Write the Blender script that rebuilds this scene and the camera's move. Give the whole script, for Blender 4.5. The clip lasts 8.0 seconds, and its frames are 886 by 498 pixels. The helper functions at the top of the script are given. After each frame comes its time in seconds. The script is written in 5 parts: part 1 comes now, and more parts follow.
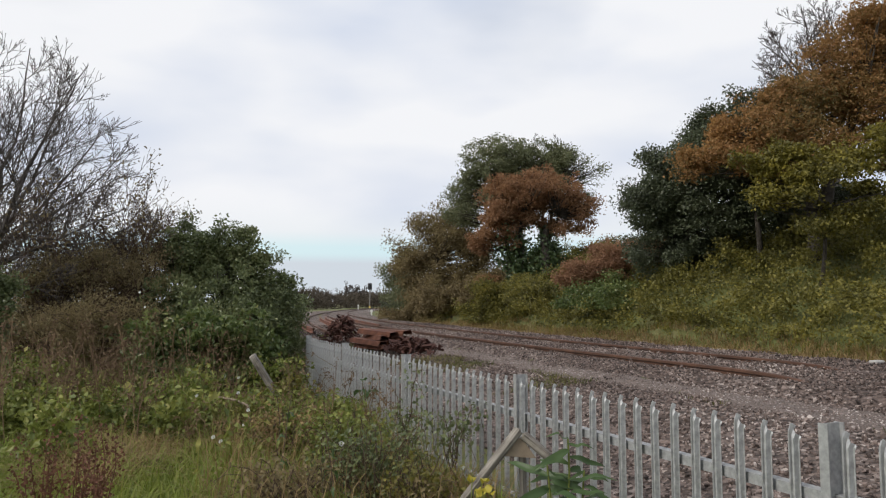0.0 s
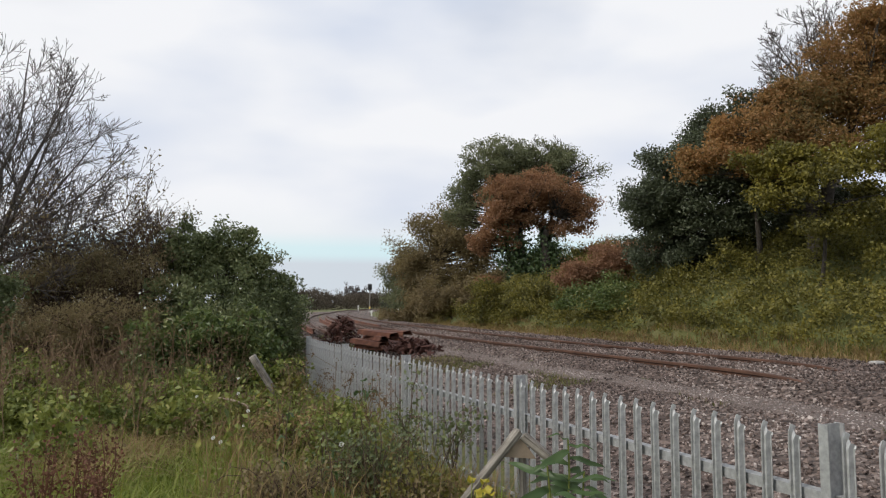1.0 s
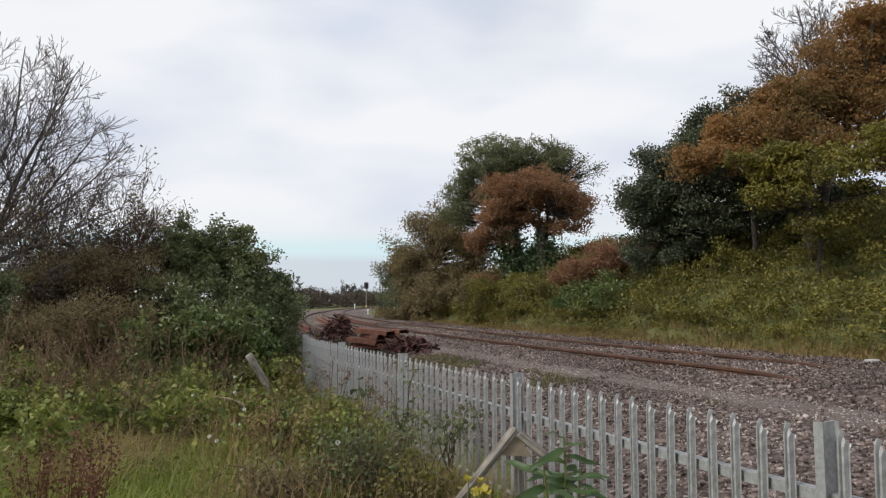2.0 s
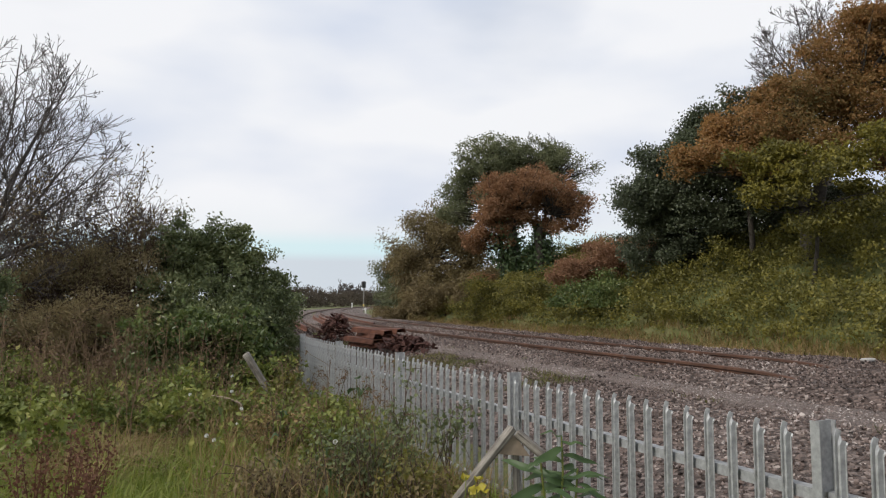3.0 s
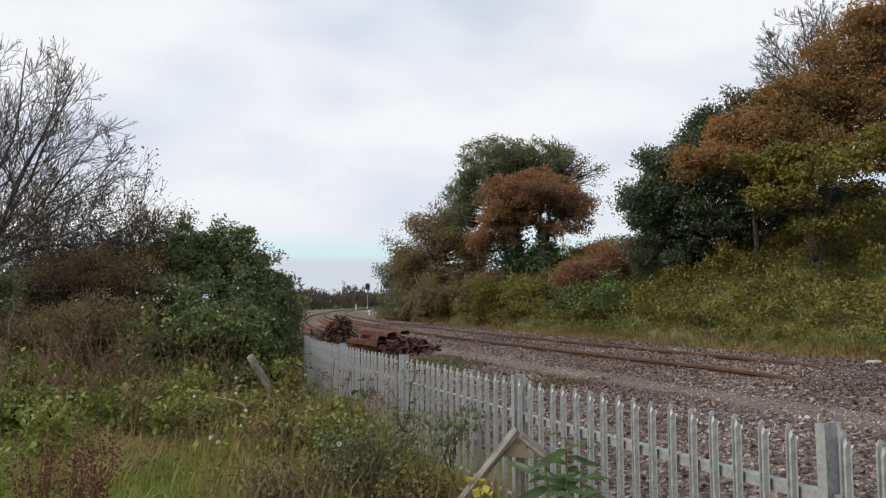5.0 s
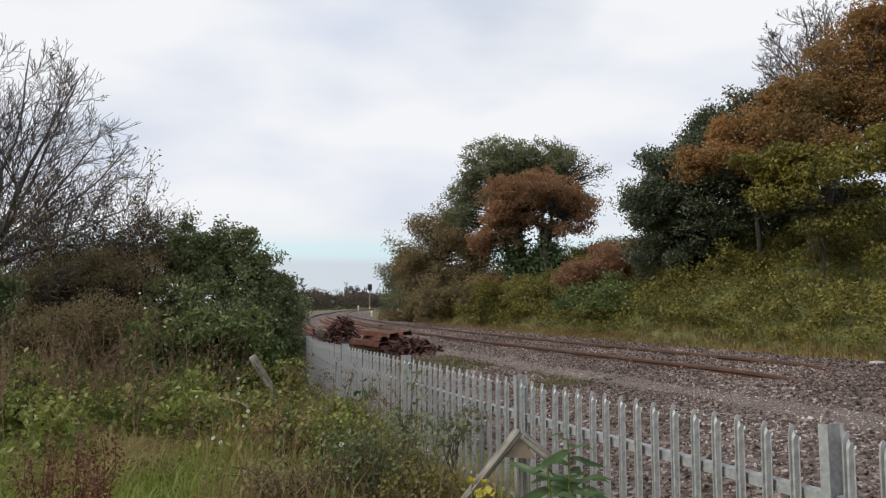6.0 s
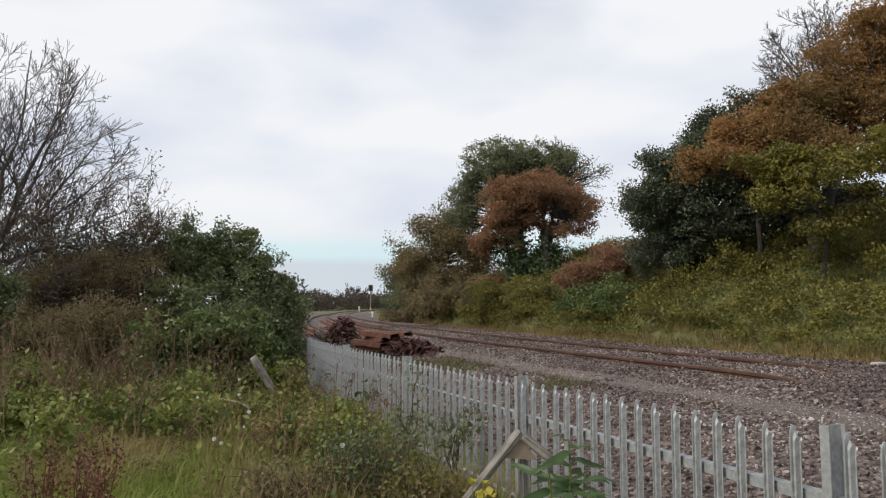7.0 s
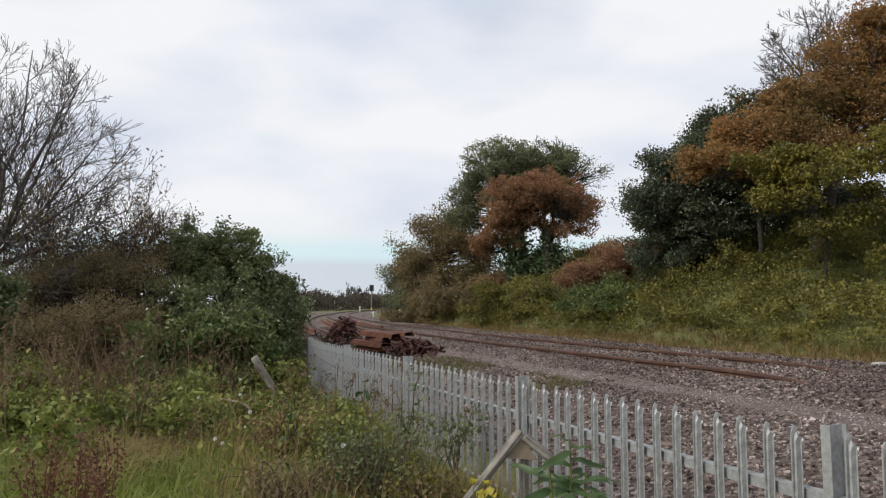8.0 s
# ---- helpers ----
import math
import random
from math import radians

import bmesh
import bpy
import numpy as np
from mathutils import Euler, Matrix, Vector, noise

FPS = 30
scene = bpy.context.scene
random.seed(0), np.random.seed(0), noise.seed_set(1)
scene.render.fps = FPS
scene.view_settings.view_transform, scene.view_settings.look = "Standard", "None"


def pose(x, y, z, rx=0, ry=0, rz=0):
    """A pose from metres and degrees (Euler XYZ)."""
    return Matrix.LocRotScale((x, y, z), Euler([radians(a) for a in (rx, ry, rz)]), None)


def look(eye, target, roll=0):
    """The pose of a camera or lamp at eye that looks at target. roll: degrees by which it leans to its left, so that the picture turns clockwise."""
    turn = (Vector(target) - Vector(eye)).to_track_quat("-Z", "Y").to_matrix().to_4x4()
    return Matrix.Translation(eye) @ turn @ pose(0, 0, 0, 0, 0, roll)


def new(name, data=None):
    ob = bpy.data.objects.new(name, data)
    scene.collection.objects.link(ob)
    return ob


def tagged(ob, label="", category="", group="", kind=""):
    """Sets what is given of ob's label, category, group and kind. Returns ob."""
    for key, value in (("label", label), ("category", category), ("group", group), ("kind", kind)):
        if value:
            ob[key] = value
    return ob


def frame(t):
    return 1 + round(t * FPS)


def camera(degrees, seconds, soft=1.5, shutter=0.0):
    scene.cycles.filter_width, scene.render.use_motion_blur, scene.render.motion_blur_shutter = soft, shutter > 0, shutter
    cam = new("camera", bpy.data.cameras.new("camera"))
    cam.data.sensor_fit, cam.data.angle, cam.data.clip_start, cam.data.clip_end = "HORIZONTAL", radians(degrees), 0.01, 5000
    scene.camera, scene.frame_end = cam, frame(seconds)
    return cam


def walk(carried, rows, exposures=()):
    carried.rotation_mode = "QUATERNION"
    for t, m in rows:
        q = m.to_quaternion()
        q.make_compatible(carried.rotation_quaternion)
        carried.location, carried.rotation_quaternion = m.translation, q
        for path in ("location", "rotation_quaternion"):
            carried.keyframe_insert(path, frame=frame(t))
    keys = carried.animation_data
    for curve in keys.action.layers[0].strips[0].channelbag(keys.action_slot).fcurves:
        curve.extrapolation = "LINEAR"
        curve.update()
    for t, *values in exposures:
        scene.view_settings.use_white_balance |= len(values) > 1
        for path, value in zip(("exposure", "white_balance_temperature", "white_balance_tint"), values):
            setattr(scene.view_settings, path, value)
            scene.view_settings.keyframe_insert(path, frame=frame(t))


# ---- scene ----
# ---- camera ----
cam = camera(65.0, 8.0, soft=1.2)
EYE = (0.0, 0.0, 1.7)
TILT = 94.5
# seconds, tilt and turn away from the resting pose, in degrees
SWAY = [
    (0.0, -0.143, -0.070),
    (0.5, -0.071, -0.047),
    (1.0, -0.084, -0.070),
    (1.5, -0.143, -0.214),
    (3.0, -0.285, -0.569),
    (3.5, -0.285, -0.635),
    (4.0, -0.214, -0.498),
    (4.5, -0.143, -0.356),
    (6.0, -0.071, -0.070),
    (6.5, 0.000, 0.000),
    (7.0, 0.000, 0.000),
    (7.5, 0.000, 0.071),
    (8.0, 0.000, 0.071),
]
walk(cam, [(t, pose(*EYE, TILT + a, 0, b)) for t, a, b in SWAY])

# ---- world and light ----
SUN_ELEV, SUN_TURN = 37.0, 243.0


def ramp_node(nt, stops):
    r = nt.nodes.new("ShaderNodeValToRGB")
    e = r.color_ramp.elements
    while len(e) < len(stops):
        e.new(0.5)
    for i, (pos, col) in enumerate(stops):
        e[i].position = pos
        e[i].color = (*col, 1)
    return r


def make_world():
    world = bpy.data.worlds.new("overcast_sky")
    scene.world = world
    world.use_nodes = True
    nt = world.node_tree
    nt.nodes.clear()
    out = nt.nodes.new("ShaderNodeOutputWorld")
    bg = nt.nodes.new("ShaderNodeBackground")
    sky = nt.nodes.new("ShaderNodeTexSky")
    sky.sky_type = "NISHITA"
    sky.sun_disc = False
    sky.sun_elevation = radians(SUN_ELEV)
    sky.sun_rotation = radians(SUN_TURN)
    tint = nt.nodes.new("ShaderNodeMixRGB")
    tint.blend_type = "MULTIPLY"
    tint.inputs[0].default_value = 1.0
    tint.inputs[2].default_value = (0.13, 0.125, 0.12, 1)
    nt.links.new(sky.outputs[0], tint.inputs[1])
    co = nt.nodes.new("ShaderNodeTexCoord")
    mp = nt.nodes.new("ShaderNodeMapping")
    mp.inputs["Scale"].default_value = (1.0, 1.0, 2.6)
    nt.links.new(co.outputs["Generated"], mp.inputs[0])
    n1 = nt.nodes.new("ShaderNodeTexNoise")
    n1.inputs["Scale"].default_value = 1.5
    n1.inputs["Detail"].default_value = 5
    n1.inputs["Roughness"].default_value = 0.45
    nt.links.new(mp.outputs[0], n1.inputs["Vector"])
    n2 = nt.nodes.new("ShaderNodeTexNoise")
    n2.inputs["Scale"].default_value = 2.6
    n2.inputs["Detail"].default_value = 4
    n2.inputs["Roughness"].default_value = 0.42
    nt.links.new(mp.outputs[0], n2.inputs["Vector"])
    cover = nt.nodes.new("ShaderNodeMapRange")
    cover.inputs[1].default_value, cover.inputs[2].default_value = 0.30, 0.52
    cover.inputs[3].default_value, cover.inputs[4].default_value = 0.55, 1.0
    nt.links.new(n1.outputs[0], cover.inputs[0])
    ramp = nt.nodes.new("ShaderNodeValToRGB")
    ramp.color_ramp.elements[0].position = 0.36
    ramp.color_ramp.elements[0].color = (0.68, 0.735, 0.85, 1)
    ramp.color_ramp.elements[1].position = 0.58
    ramp.color_ramp.elements[1].color = (0.905, 0.915, 0.945, 1)
    nt.links.new(n2.outputs[0], ramp.inputs[0])
    mix = nt.nodes.new("ShaderNodeMixRGB")
    nt.links.new(cover.outputs[0], mix.inputs[0])
    nt.links.new(tint.outputs[0], mix.inputs[1])
    nt.links.new(ramp.outputs[0], mix.inputs[2])
    # thin grey-blue haze low over the horizon
    sep = nt.nodes.new("ShaderNodeSeparateXYZ")
    nt.links.new(co.outputs["Generated"], sep.inputs[0])
    low = nt.nodes.new("ShaderNodeMapRange")
    low.interpolation_type = "SMOOTHSTEP"
    low.inputs[1].default_value, low.inputs[2].default_value = 0.075, 0.15
    low.inputs[3].default_value, low.inputs[4].default_value = 0.9, 0.0
    nt.links.new(sep.outputs[2], low.inputs[0])
    haze = nt.nodes.new("ShaderNodeMixRGB")
    strip = ramp_node(nt, [(0.055, (0.62, 0.68, 0.74)), (0.068, (0.66, 0.84, 0.88)), (0.078, (0.66, 0.84, 0.88)), (0.10, (0.82, 0.86, 0.89))])
    nt.links.new(sep.outputs[2], strip.inputs[0])
    nt.links.new(strip.outputs[0], haze.inputs[2])
    nt.links.new(low.outputs[0], haze.inputs[0])
    nt.links.new(mix.outputs[0], haze.inputs[1])
    nt.links.new(haze.outputs[0], bg.inputs[0])
    bg.inputs[1].default_value = 1.0
    nt.links.new(bg.outputs[0], out.inputs[0])


make_world()
sun = new("sun", bpy.data.lights.new("sun", "SUN"))
sun.data.energy, sun.data.angle, sun.data.color = 2.5, radians(18), (1.0, 0.95, 0.86)
sun.matrix_world = look((-20, -10, 17), (0, 0, 0))
scene.view_settings.exposure = 0.0


# ---- materials ----
def material(name):
    m = bpy.data.materials.new(name)
    m.use_nodes = True
    nt = m.node_tree
    return m, nt, nt.nodes["Principled BSDF"], nt.nodes["Material Output"]


def noise_node(nt, scale, detail=4, rough=0.55):
    co = nt.nodes.new("ShaderNodeTexCoord")
    n = nt.nodes.new("ShaderNodeTexNoise")
    n.inputs["Scale"].default_value = scale
    n.inputs["Detail"].default_value = detail
    n.inputs["Roughness"].default_value = rough
    nt.links.new(co.outputs["Object"], n.inputs["Vector"])
    return n


def bump(nt, bsdf, height, strength, dist):
    b = nt.nodes.new("ShaderNodeBump")
    b.inputs["Strength"].default_value = strength
    b.inputs["Distance"].default_value = dist
    nt.links.new(height, b.inputs["Height"])
    nt.links.new(b.outputs[0], bsdf.inputs["Normal"])


def foliage(name, cols, rough=0.55, through_light=0.25, patch=0.9):
    """Leaves: each leaf its own tone out of cols, with broad patches over the plant."""
    m, nt, b, out = material(name)
    geo = nt.nodes.new("ShaderNodeNewGeometry")
    n = noise_node(nt, patch, 3)
    add = nt.nodes.new("ShaderNodeMath")
    add.operation = "MULTIPLY_ADD"
    add.inputs[1].default_value = 0.55
    nt.links.new(geo.outputs["Random Per Island"], add.inputs[0])
    sub = nt.nodes.new("ShaderNodeMath")
    sub.operation = "MULTIPLY_ADD"
    sub.inputs[1].default_value = 1.5
    sub.inputs[2].default_value = -0.52
    nt.links.new(n.outputs[0], sub.inputs[0])
    nt.links.new(sub.outputs[0], add.inputs[2])
    r = ramp_node(nt, [(i / (len(cols) - 1), c) for i, c in enumerate(cols)])
    nt.links.new(add.outputs[0], r.inputs[0])
    nt.links.new(r.outputs[0], b.inputs["Base Color"])
    b.inputs["Roughness"].default_value = rough
    b.inputs["Specular IOR Level"].default_value = 0.35
    tr = nt.nodes.new("ShaderNodeBsdfTranslucent")
    nt.links.new(r.outputs[0], tr.inputs[0])
    mx = nt.nodes.new("ShaderNodeMixShader")
    mx.inputs[0].default_value = through_light
    nt.links.new(b.outputs[0], mx.inputs[1])
    nt.links.new(tr.outputs[0], mx.inputs[2])
    nt.links.new(mx.outputs[0], out.inputs[0])
    return m


def surface(name, stops, scale, rough=0.85, metal=0.0, bump_scale=None, bump_dist=0.004, strength=0.6, detail=6):
    m, nt, b, out = material(name)
    n = noise_node(nt, scale, detail, 0.62)
    r = ramp_node(nt, stops)
    nt.links.new(n.outputs[0], r.inputs[0])
    nt.links.new(r.outputs[0], b.inputs["Base Color"])
    b.inputs["Roughness"].default_value = rough
    b.inputs["Metallic"].default_value = metal
    n2 = noise_node(nt, bump_scale or scale * 6, 5, 0.65)
    bump(nt, b, n2.outputs[0], strength, bump_dist)
    return m


def grained(name, stops, rough=0.9):
    """Weathered wood with its grain and cracks along local z."""
    m, nt, b, out = material(name)
    co = nt.nodes.new("ShaderNodeTexCoord")
    mp = nt.nodes.new("ShaderNodeMapping")
    mp.inputs["Scale"].default_value = (1.0, 1.0, 0.05)
    nt.links.new(co.outputs["Object"], mp.inputs[0])
    n = nt.nodes.new("ShaderNodeTexNoise")
    n.inputs["Scale"].default_value, n.inputs["Detail"].default_value = 85, 6
    nt.links.new(mp.outputs[0], n.inputs["Vector"])
    big = noise_node(nt, 7, 4)
    add = nt.nodes.new("ShaderNodeMath")
    add.operation = "MULTIPLY_ADD"
    add.inputs[1].default_value = 0.5
    half = nt.nodes.new("ShaderNodeMath")
    half.operation = "MULTIPLY"
    half.inputs[1].default_value = 0.5
    nt.links.new(big.outputs[0], half.inputs[0])
    nt.links.new(n.outputs[0], add.inputs[0])
    nt.links.new(half.outputs[0], add.inputs[2])
    r = ramp_node(nt, stops)
    nt.links.new(add.outputs[0], r.inputs[0])
    nt.links.new(r.outputs[0], b.inputs["Base Color"])
    b.inputs["Roughness"].default_value = rough
    bump(nt, b, n.outputs[0], 0.8, 0.006)
    return m


def stone_material(name, stops):
    m, nt, b, out = material(name)
    geo = nt.nodes.new("ShaderNodeNewGeometry")
    r = ramp_node(nt, stops)
    n = noise_node(nt, 0.55, 3)
    add = nt.nodes.new("ShaderNodeMath")
    add.operation = "MULTIPLY_ADD"
    add.inputs[1].default_value = 0.95
    sub = nt.nodes.new("ShaderNodeMath")
    sub.operation = "MULTIPLY_ADD"
    sub.inputs[1].default_value = 1.1
    sub.inputs[2].default_value = -0.56
    nt.links.new(n.outputs[0], sub.inputs[0])
    nt.links.new(geo.outputs["Random Per Island"], add.inputs[0])
    nt.links.new(sub.outputs[0], add.inputs[2])
    nt.links.new(add.outputs[0], r.inputs[0])
    nt.links.new(r.outputs[0], b.inputs["Base Color"])
    b.inputs["Roughness"].default_value = 0.85
    n2 = noise_node(nt, 60, 4)
    bump(nt, b, n2.outputs[0], 0.5, 0.006)
    return m


def ballast_bed_material():
    m, nt, b, out = material("ballast_bed")
    co = nt.nodes.new("ShaderNodeTexCoord")
    v = nt.nodes.new("ShaderNodeTexVoronoi")
    v.inputs["Scale"].default_value = 28
    nt.links.new(co.outputs["Object"], v.inputs["Vector"])
    sep = nt.nodes.new("ShaderNodeSeparateColor")
    nt.links.new(v.outputs["Color"], sep.inputs[0])
    r = ramp_node(nt, [(0.0, (0.035, 0.025, 0.021)), (0.5, (0.105, 0.080, 0.070)), (0.9, (0.22, 0.175, 0.156)), (1.0, (0.42, 0.37, 0.34))])
    nt.links.new(sep.outputs[0], r.inputs[0])
    n = noise_node(nt, 0.6, 4)
    dirt = nt.nodes.new("ShaderNodeMixRGB")
    dirt.blend_type = "MULTIPLY"
    dirt.inputs[0].default_value = 0.8
    rr = ramp_node(nt, [(0.35, (0.62, 0.52, 0.48)), (0.62, (1.0, 0.97, 0.95))])
    nt.links.new(n.outputs[0], rr.inputs[0])
    nt.links.new(r.outputs[0], dirt.inputs[1])
    nt.links.new(rr.outputs[0], dirt.inputs[2])
    nt.links.new(dirt.outputs[0], b.inputs["Base Color"])
    b.inputs["Roughness"].default_value = 0.9
    bump(nt, b, v.outputs["Distance"], 0.9, 0.03)
    return m


M = {}
M["stone"] = stone_material("granite_ballast", [(0.0, (0.030, 0.021, 0.018)), (0.28, (0.072, 0.050, 0.042)), (0.58, (0.155, 0.113, 0.098)), (0.85, (0.25, 0.195, 0.173)), (1.0, (0.42, 0.36, 0.33))])
M["pale_stone"] = stone_material("pale_granite_chips", [(0.0, (0.07, 0.052, 0.045)), (0.5, (0.18, 0.138, 0.122)), (0.8, (0.27, 0.22, 0.20)), (1.0, (0.50, 0.45, 0.42))])
M["bed"] = ballast_bed_material()
M["fines"] = surface("pale_gravel_fines", [(0.30, (0.07, 0.052, 0.044)), (0.5, (0.15, 0.116, 0.102)), (0.70, (0.27, 0.225, 0.205))], 60, 0.92, bump_scale=70, bump_dist=0.03, strength=1.0)
M["soil"] = surface("grassy_soil", [(0.3, (0.055, 0.065, 0.018)), (0.5, (0.10, 0.11, 0.03)), (0.72, (0.16, 0.135, 0.06))], 1.3, 0.95, bump_scale=22, bump_dist=0.03)
M["zinc"] = surface("galvanised_steel", [(0.3, (0.29, 0.293, 0.297)), (0.5, (0.38, 0.384, 0.388)), (0.7, (0.49, 0.494, 0.498))], 34, 0.42, 0.4, bump_scale=90, bump_dist=0.0008, strength=0.4)
M["rust"] = surface("rusted_steel", [(0.25, (0.045, 0.018, 0.012)), (0.5, (0.12, 0.043, 0.024)), (0.75, (0.21, 0.085, 0.046))], 3.5, 0.85, 0.1, bump_scale=40, bump_dist=0.004)
M["dark_rust"] = surface("dark_rusted_iron", [(0.3, (0.03, 0.016, 0.013)), (0.55, (0.075, 0.028, 0.02)), (0.8, (0.16, 0.06, 0.035))], 7, 0.85, 0.1, bump_scale=50, bump_dist=0.006)
M["rail"] = surface("rusty_rail_steel", [(0.3, (0.043, 0.021, 0.013)), (0.55, (0.088, 0.042, 0.026)), (0.8, (0.145, 0.074, 0.047))], 4, 0.8, 0.15, bump_scale=60, bump_dist=0.002)
M["timber"] = grained("weathered_timber", [(0.36, (0.06, 0.05, 0.042)), (0.5, (0.18, 0.16, 0.135)), (0.64, (0.30, 0.275, 0.24))])
M["board"] = surface("pale_sawn_board", [(0.3, (0.20, 0.15, 0.11)), (0.7, (0.30, 0.235, 0.175))], 10, 0.85, bump_scale=60, bump_dist=0.002)
M["bark"] = surface("grey_brown_bark", [(0.3, (0.025, 0.02, 0.016)), (0.55, (0.055, 0.046, 0.037)), (0.8, (0.10, 0.087, 0.073))], 9, 0.95, bump_scale=40, bump_dist=0.01)
M["twig"] = surface("bare_twig_bark", [(0.3, (0.06, 0.051, 0.047)), (0.7, (0.13, 0.112, 0.105))], 5, 0.9, bump_scale=60, bump_dist=0.002)
M["brown_twig"] = surface("brown_twig_bark", [(0.3, (0.045, 0.027, 0.02)), (0.7, (0.11, 0.07, 0.05))], 5, 0.9, bump_scale=60, bump_dist=0.002)
M["white_paint"] = surface("white_painted_metal", [(0.3, (0.62, 0.62, 0.60)), (0.7, (0.78, 0.78, 0.76))], 8, 0.6, bump_scale=60, bump_dist=0.001)
M["dark_metal"] = surface("dark_painted_metal", [(0.3, (0.06, 0.06, 0.065)), (0.7, (0.11, 0.11, 0.115))], 8, 0.6, bump_scale=60, bump_dist=0.001)
M["mast_grey"] = surface("dull_grey_mast", [(0.3, (0.15, 0.14, 0.13)), (0.7, (0.24, 0.225, 0.21))], 8, 0.7, bump_scale=60, bump_dist=0.001)
M["yellow_paint"] = surface("yellow_painted_metal", [(0.3, (0.45, 0.33, 0.08)), (0.7, (0.6, 0.45, 0.12))], 8, 0.6, bump_scale=60, bump_dist=0.001)
M["concrete"] = surface("old_concrete", [(0.3, (0.30, 0.285, 0.27)), (0.7, (0.42, 0.40, 0.38))], 8, 0.9, bump_scale=60, bump_dist=0.003)

M["holly_leaf"] = foliage("dark_evergreen_leaf", [(0.042, 0.050, 0.030), (0.075, 0.090, 0.050), (0.125, 0.145, 0.078)], 0.40, 0.2)
M["thicket_leaf"] = foliage("withered_brown_leaf", [(0.13, 0.11, 0.055), (0.20, 0.16, 0.082), (0.27, 0.21, 0.11), (0.29, 0.265, 0.12)], 0.7, 0.4, 0.6)
M["bush_leaf"] = foliage("bush_green_leaf", [(0.070, 0.088, 0.042), (0.115, 0.140, 0.062), (0.165, 0.19, 0.08), (0.24, 0.245, 0.11)], 0.40, 0.3)
M["laurel_leaf"] = foliage("broad_green_leaf", [(0.05, 0.075, 0.025), (0.085, 0.12, 0.036), (0.135, 0.165, 0.05), (0.27, 0.27, 0.095)], 0.38, 0.3, 1.1)
M["oak_leaf"] = foliage("orange_oak_leaf", [(0.115, 0.098, 0.035), (0.21, 0.130, 0.045), (0.31, 0.162, 0.062), (0.38, 0.22, 0.075)], 0.6, 0.42, 0.38)
M["red_oak_leaf"] = foliage("russet_oak_leaf", [(0.135, 0.08, 0.043), (0.23, 0.122, 0.062), (0.31, 0.165, 0.085), (0.37, 0.22, 0.11)], 0.6, 0.45, 0.5)
M["yellow_leaf"] = foliage("yellow_green_leaf", [(0.055, 0.056, 0.018), (0.11, 0.10, 0.023), (0.19, 0.165, 0.03), (0.29, 0.24, 0.038)], 0.5, 0.35, 0.8)
M["green_leaf"] = foliage("dull_green_leaf", [(0.095, 0.107, 0.058), (0.16, 0.172, 0.09), (0.22, 0.225, 0.115)], 0.5, 0.42, 0.5)
M["brown_leaf"] = foliage("brown_green_leaf", [(0.105, 0.083, 0.042), (0.17, 0.126, 0.062), (0.22, 0.17, 0.078), (0.26, 0.215, 0.09)], 0.6, 0.3, 0.5)
M["bramble_leaf"] = foliage("bramble_bank_leaf", [(0.055, 0.052, 0.018), (0.115, 0.108, 0.028), (0.19, 0.172, 0.037), (0.285, 0.24, 0.052)], 0.5, 0.35, 1.6)
M["bracken"] = foliage("rusty_bracken_frond", [(0.19, 0.105, 0.062), (0.29, 0.16, 0.092), (0.38, 0.22, 0.125)], 0.7, 0.45, 0.7)
M["dead_stem"] = foliage("dead_brown_stem", [(0.09, 0.055, 0.034), (0.15, 0.095, 0.055), (0.23, 0.16, 0.09)], 0.8, 0.15, 0.8)
M["dock"] = foliage("dark_red_dock_seed", [(0.085, 0.04, 0.026), (0.15, 0.068, 0.04), (0.22, 0.11, 0.06)], 0.8, 0.15, 2)
M["grass"] = foliage("green_grass_blade", [(0.095, 0.135, 0.02), (0.16, 0.215, 0.032), (0.22, 0.265, 0.045), (0.30, 0.29, 0.075)], 0.55, 0.4, 0.5)
M["moss_green"] = foliage("dull_green_blade", [(0.045, 0.055, 0.018), (0.085, 0.095, 0.028), (0.14, 0.13, 0.045), (0.19, 0.15, 0.06)], 0.6, 0.3, 0.9)
M["straw"] = foliage("dry_straw_blade", [(0.15, 0.10, 0.045), (0.25, 0.17, 0.075), (0.36, 0.26, 0.125)], 0.75, 0.25, 0.6)
M["green_big"] = foliage("soft_green_leaf", [(0.035, 0.065, 0.024), (0.058, 0.10, 0.032), (0.10, 0.145, 0.052)], 0.45, 0.3, 3)
M["yellow_big"] = foliage("yellowed_leaf", [(0.30, 0.25, 0.03), (0.42, 0.35, 0.04), (0.48, 0.40, 0.07)], 0.5, 0.35, 3)
M["nettle"] = foliage("weed_leaf", [(0.07, 0.095, 0.024), (0.135, 0.165, 0.036), (0.21, 0.235, 0.055), (0.34, 0.33, 0.095)], 0.5, 0.35, 1.2)
M["pale_leaf"] = foliage("fading_yellow_leaf", [(0.176, 0.198, 0.047), (0.297, 0.286, 0.075), (0.418, 0.374, 0.112)], 0.5, 0.35, 2)
M["petal"] = foliage("white_petal", [(0.6, 0.6, 0.55), (0.75, 0.75, 0.7)], 0.5, 0.3, 2)
M["ivy"] = foliage("ivy_leaf", [(0.035, 0.058, 0.026), (0.065, 0.098, 0.040), (0.11, 0.15, 0.06)], 0.38, 0.15)
M["far_hedge"] = foliage("far_hedge_leaf", [(0.055, 0.045, 0.034), (0.085, 0.068, 0.05), (0.11, 0.09, 0.065)], 0.8, 0.2, 0.05)


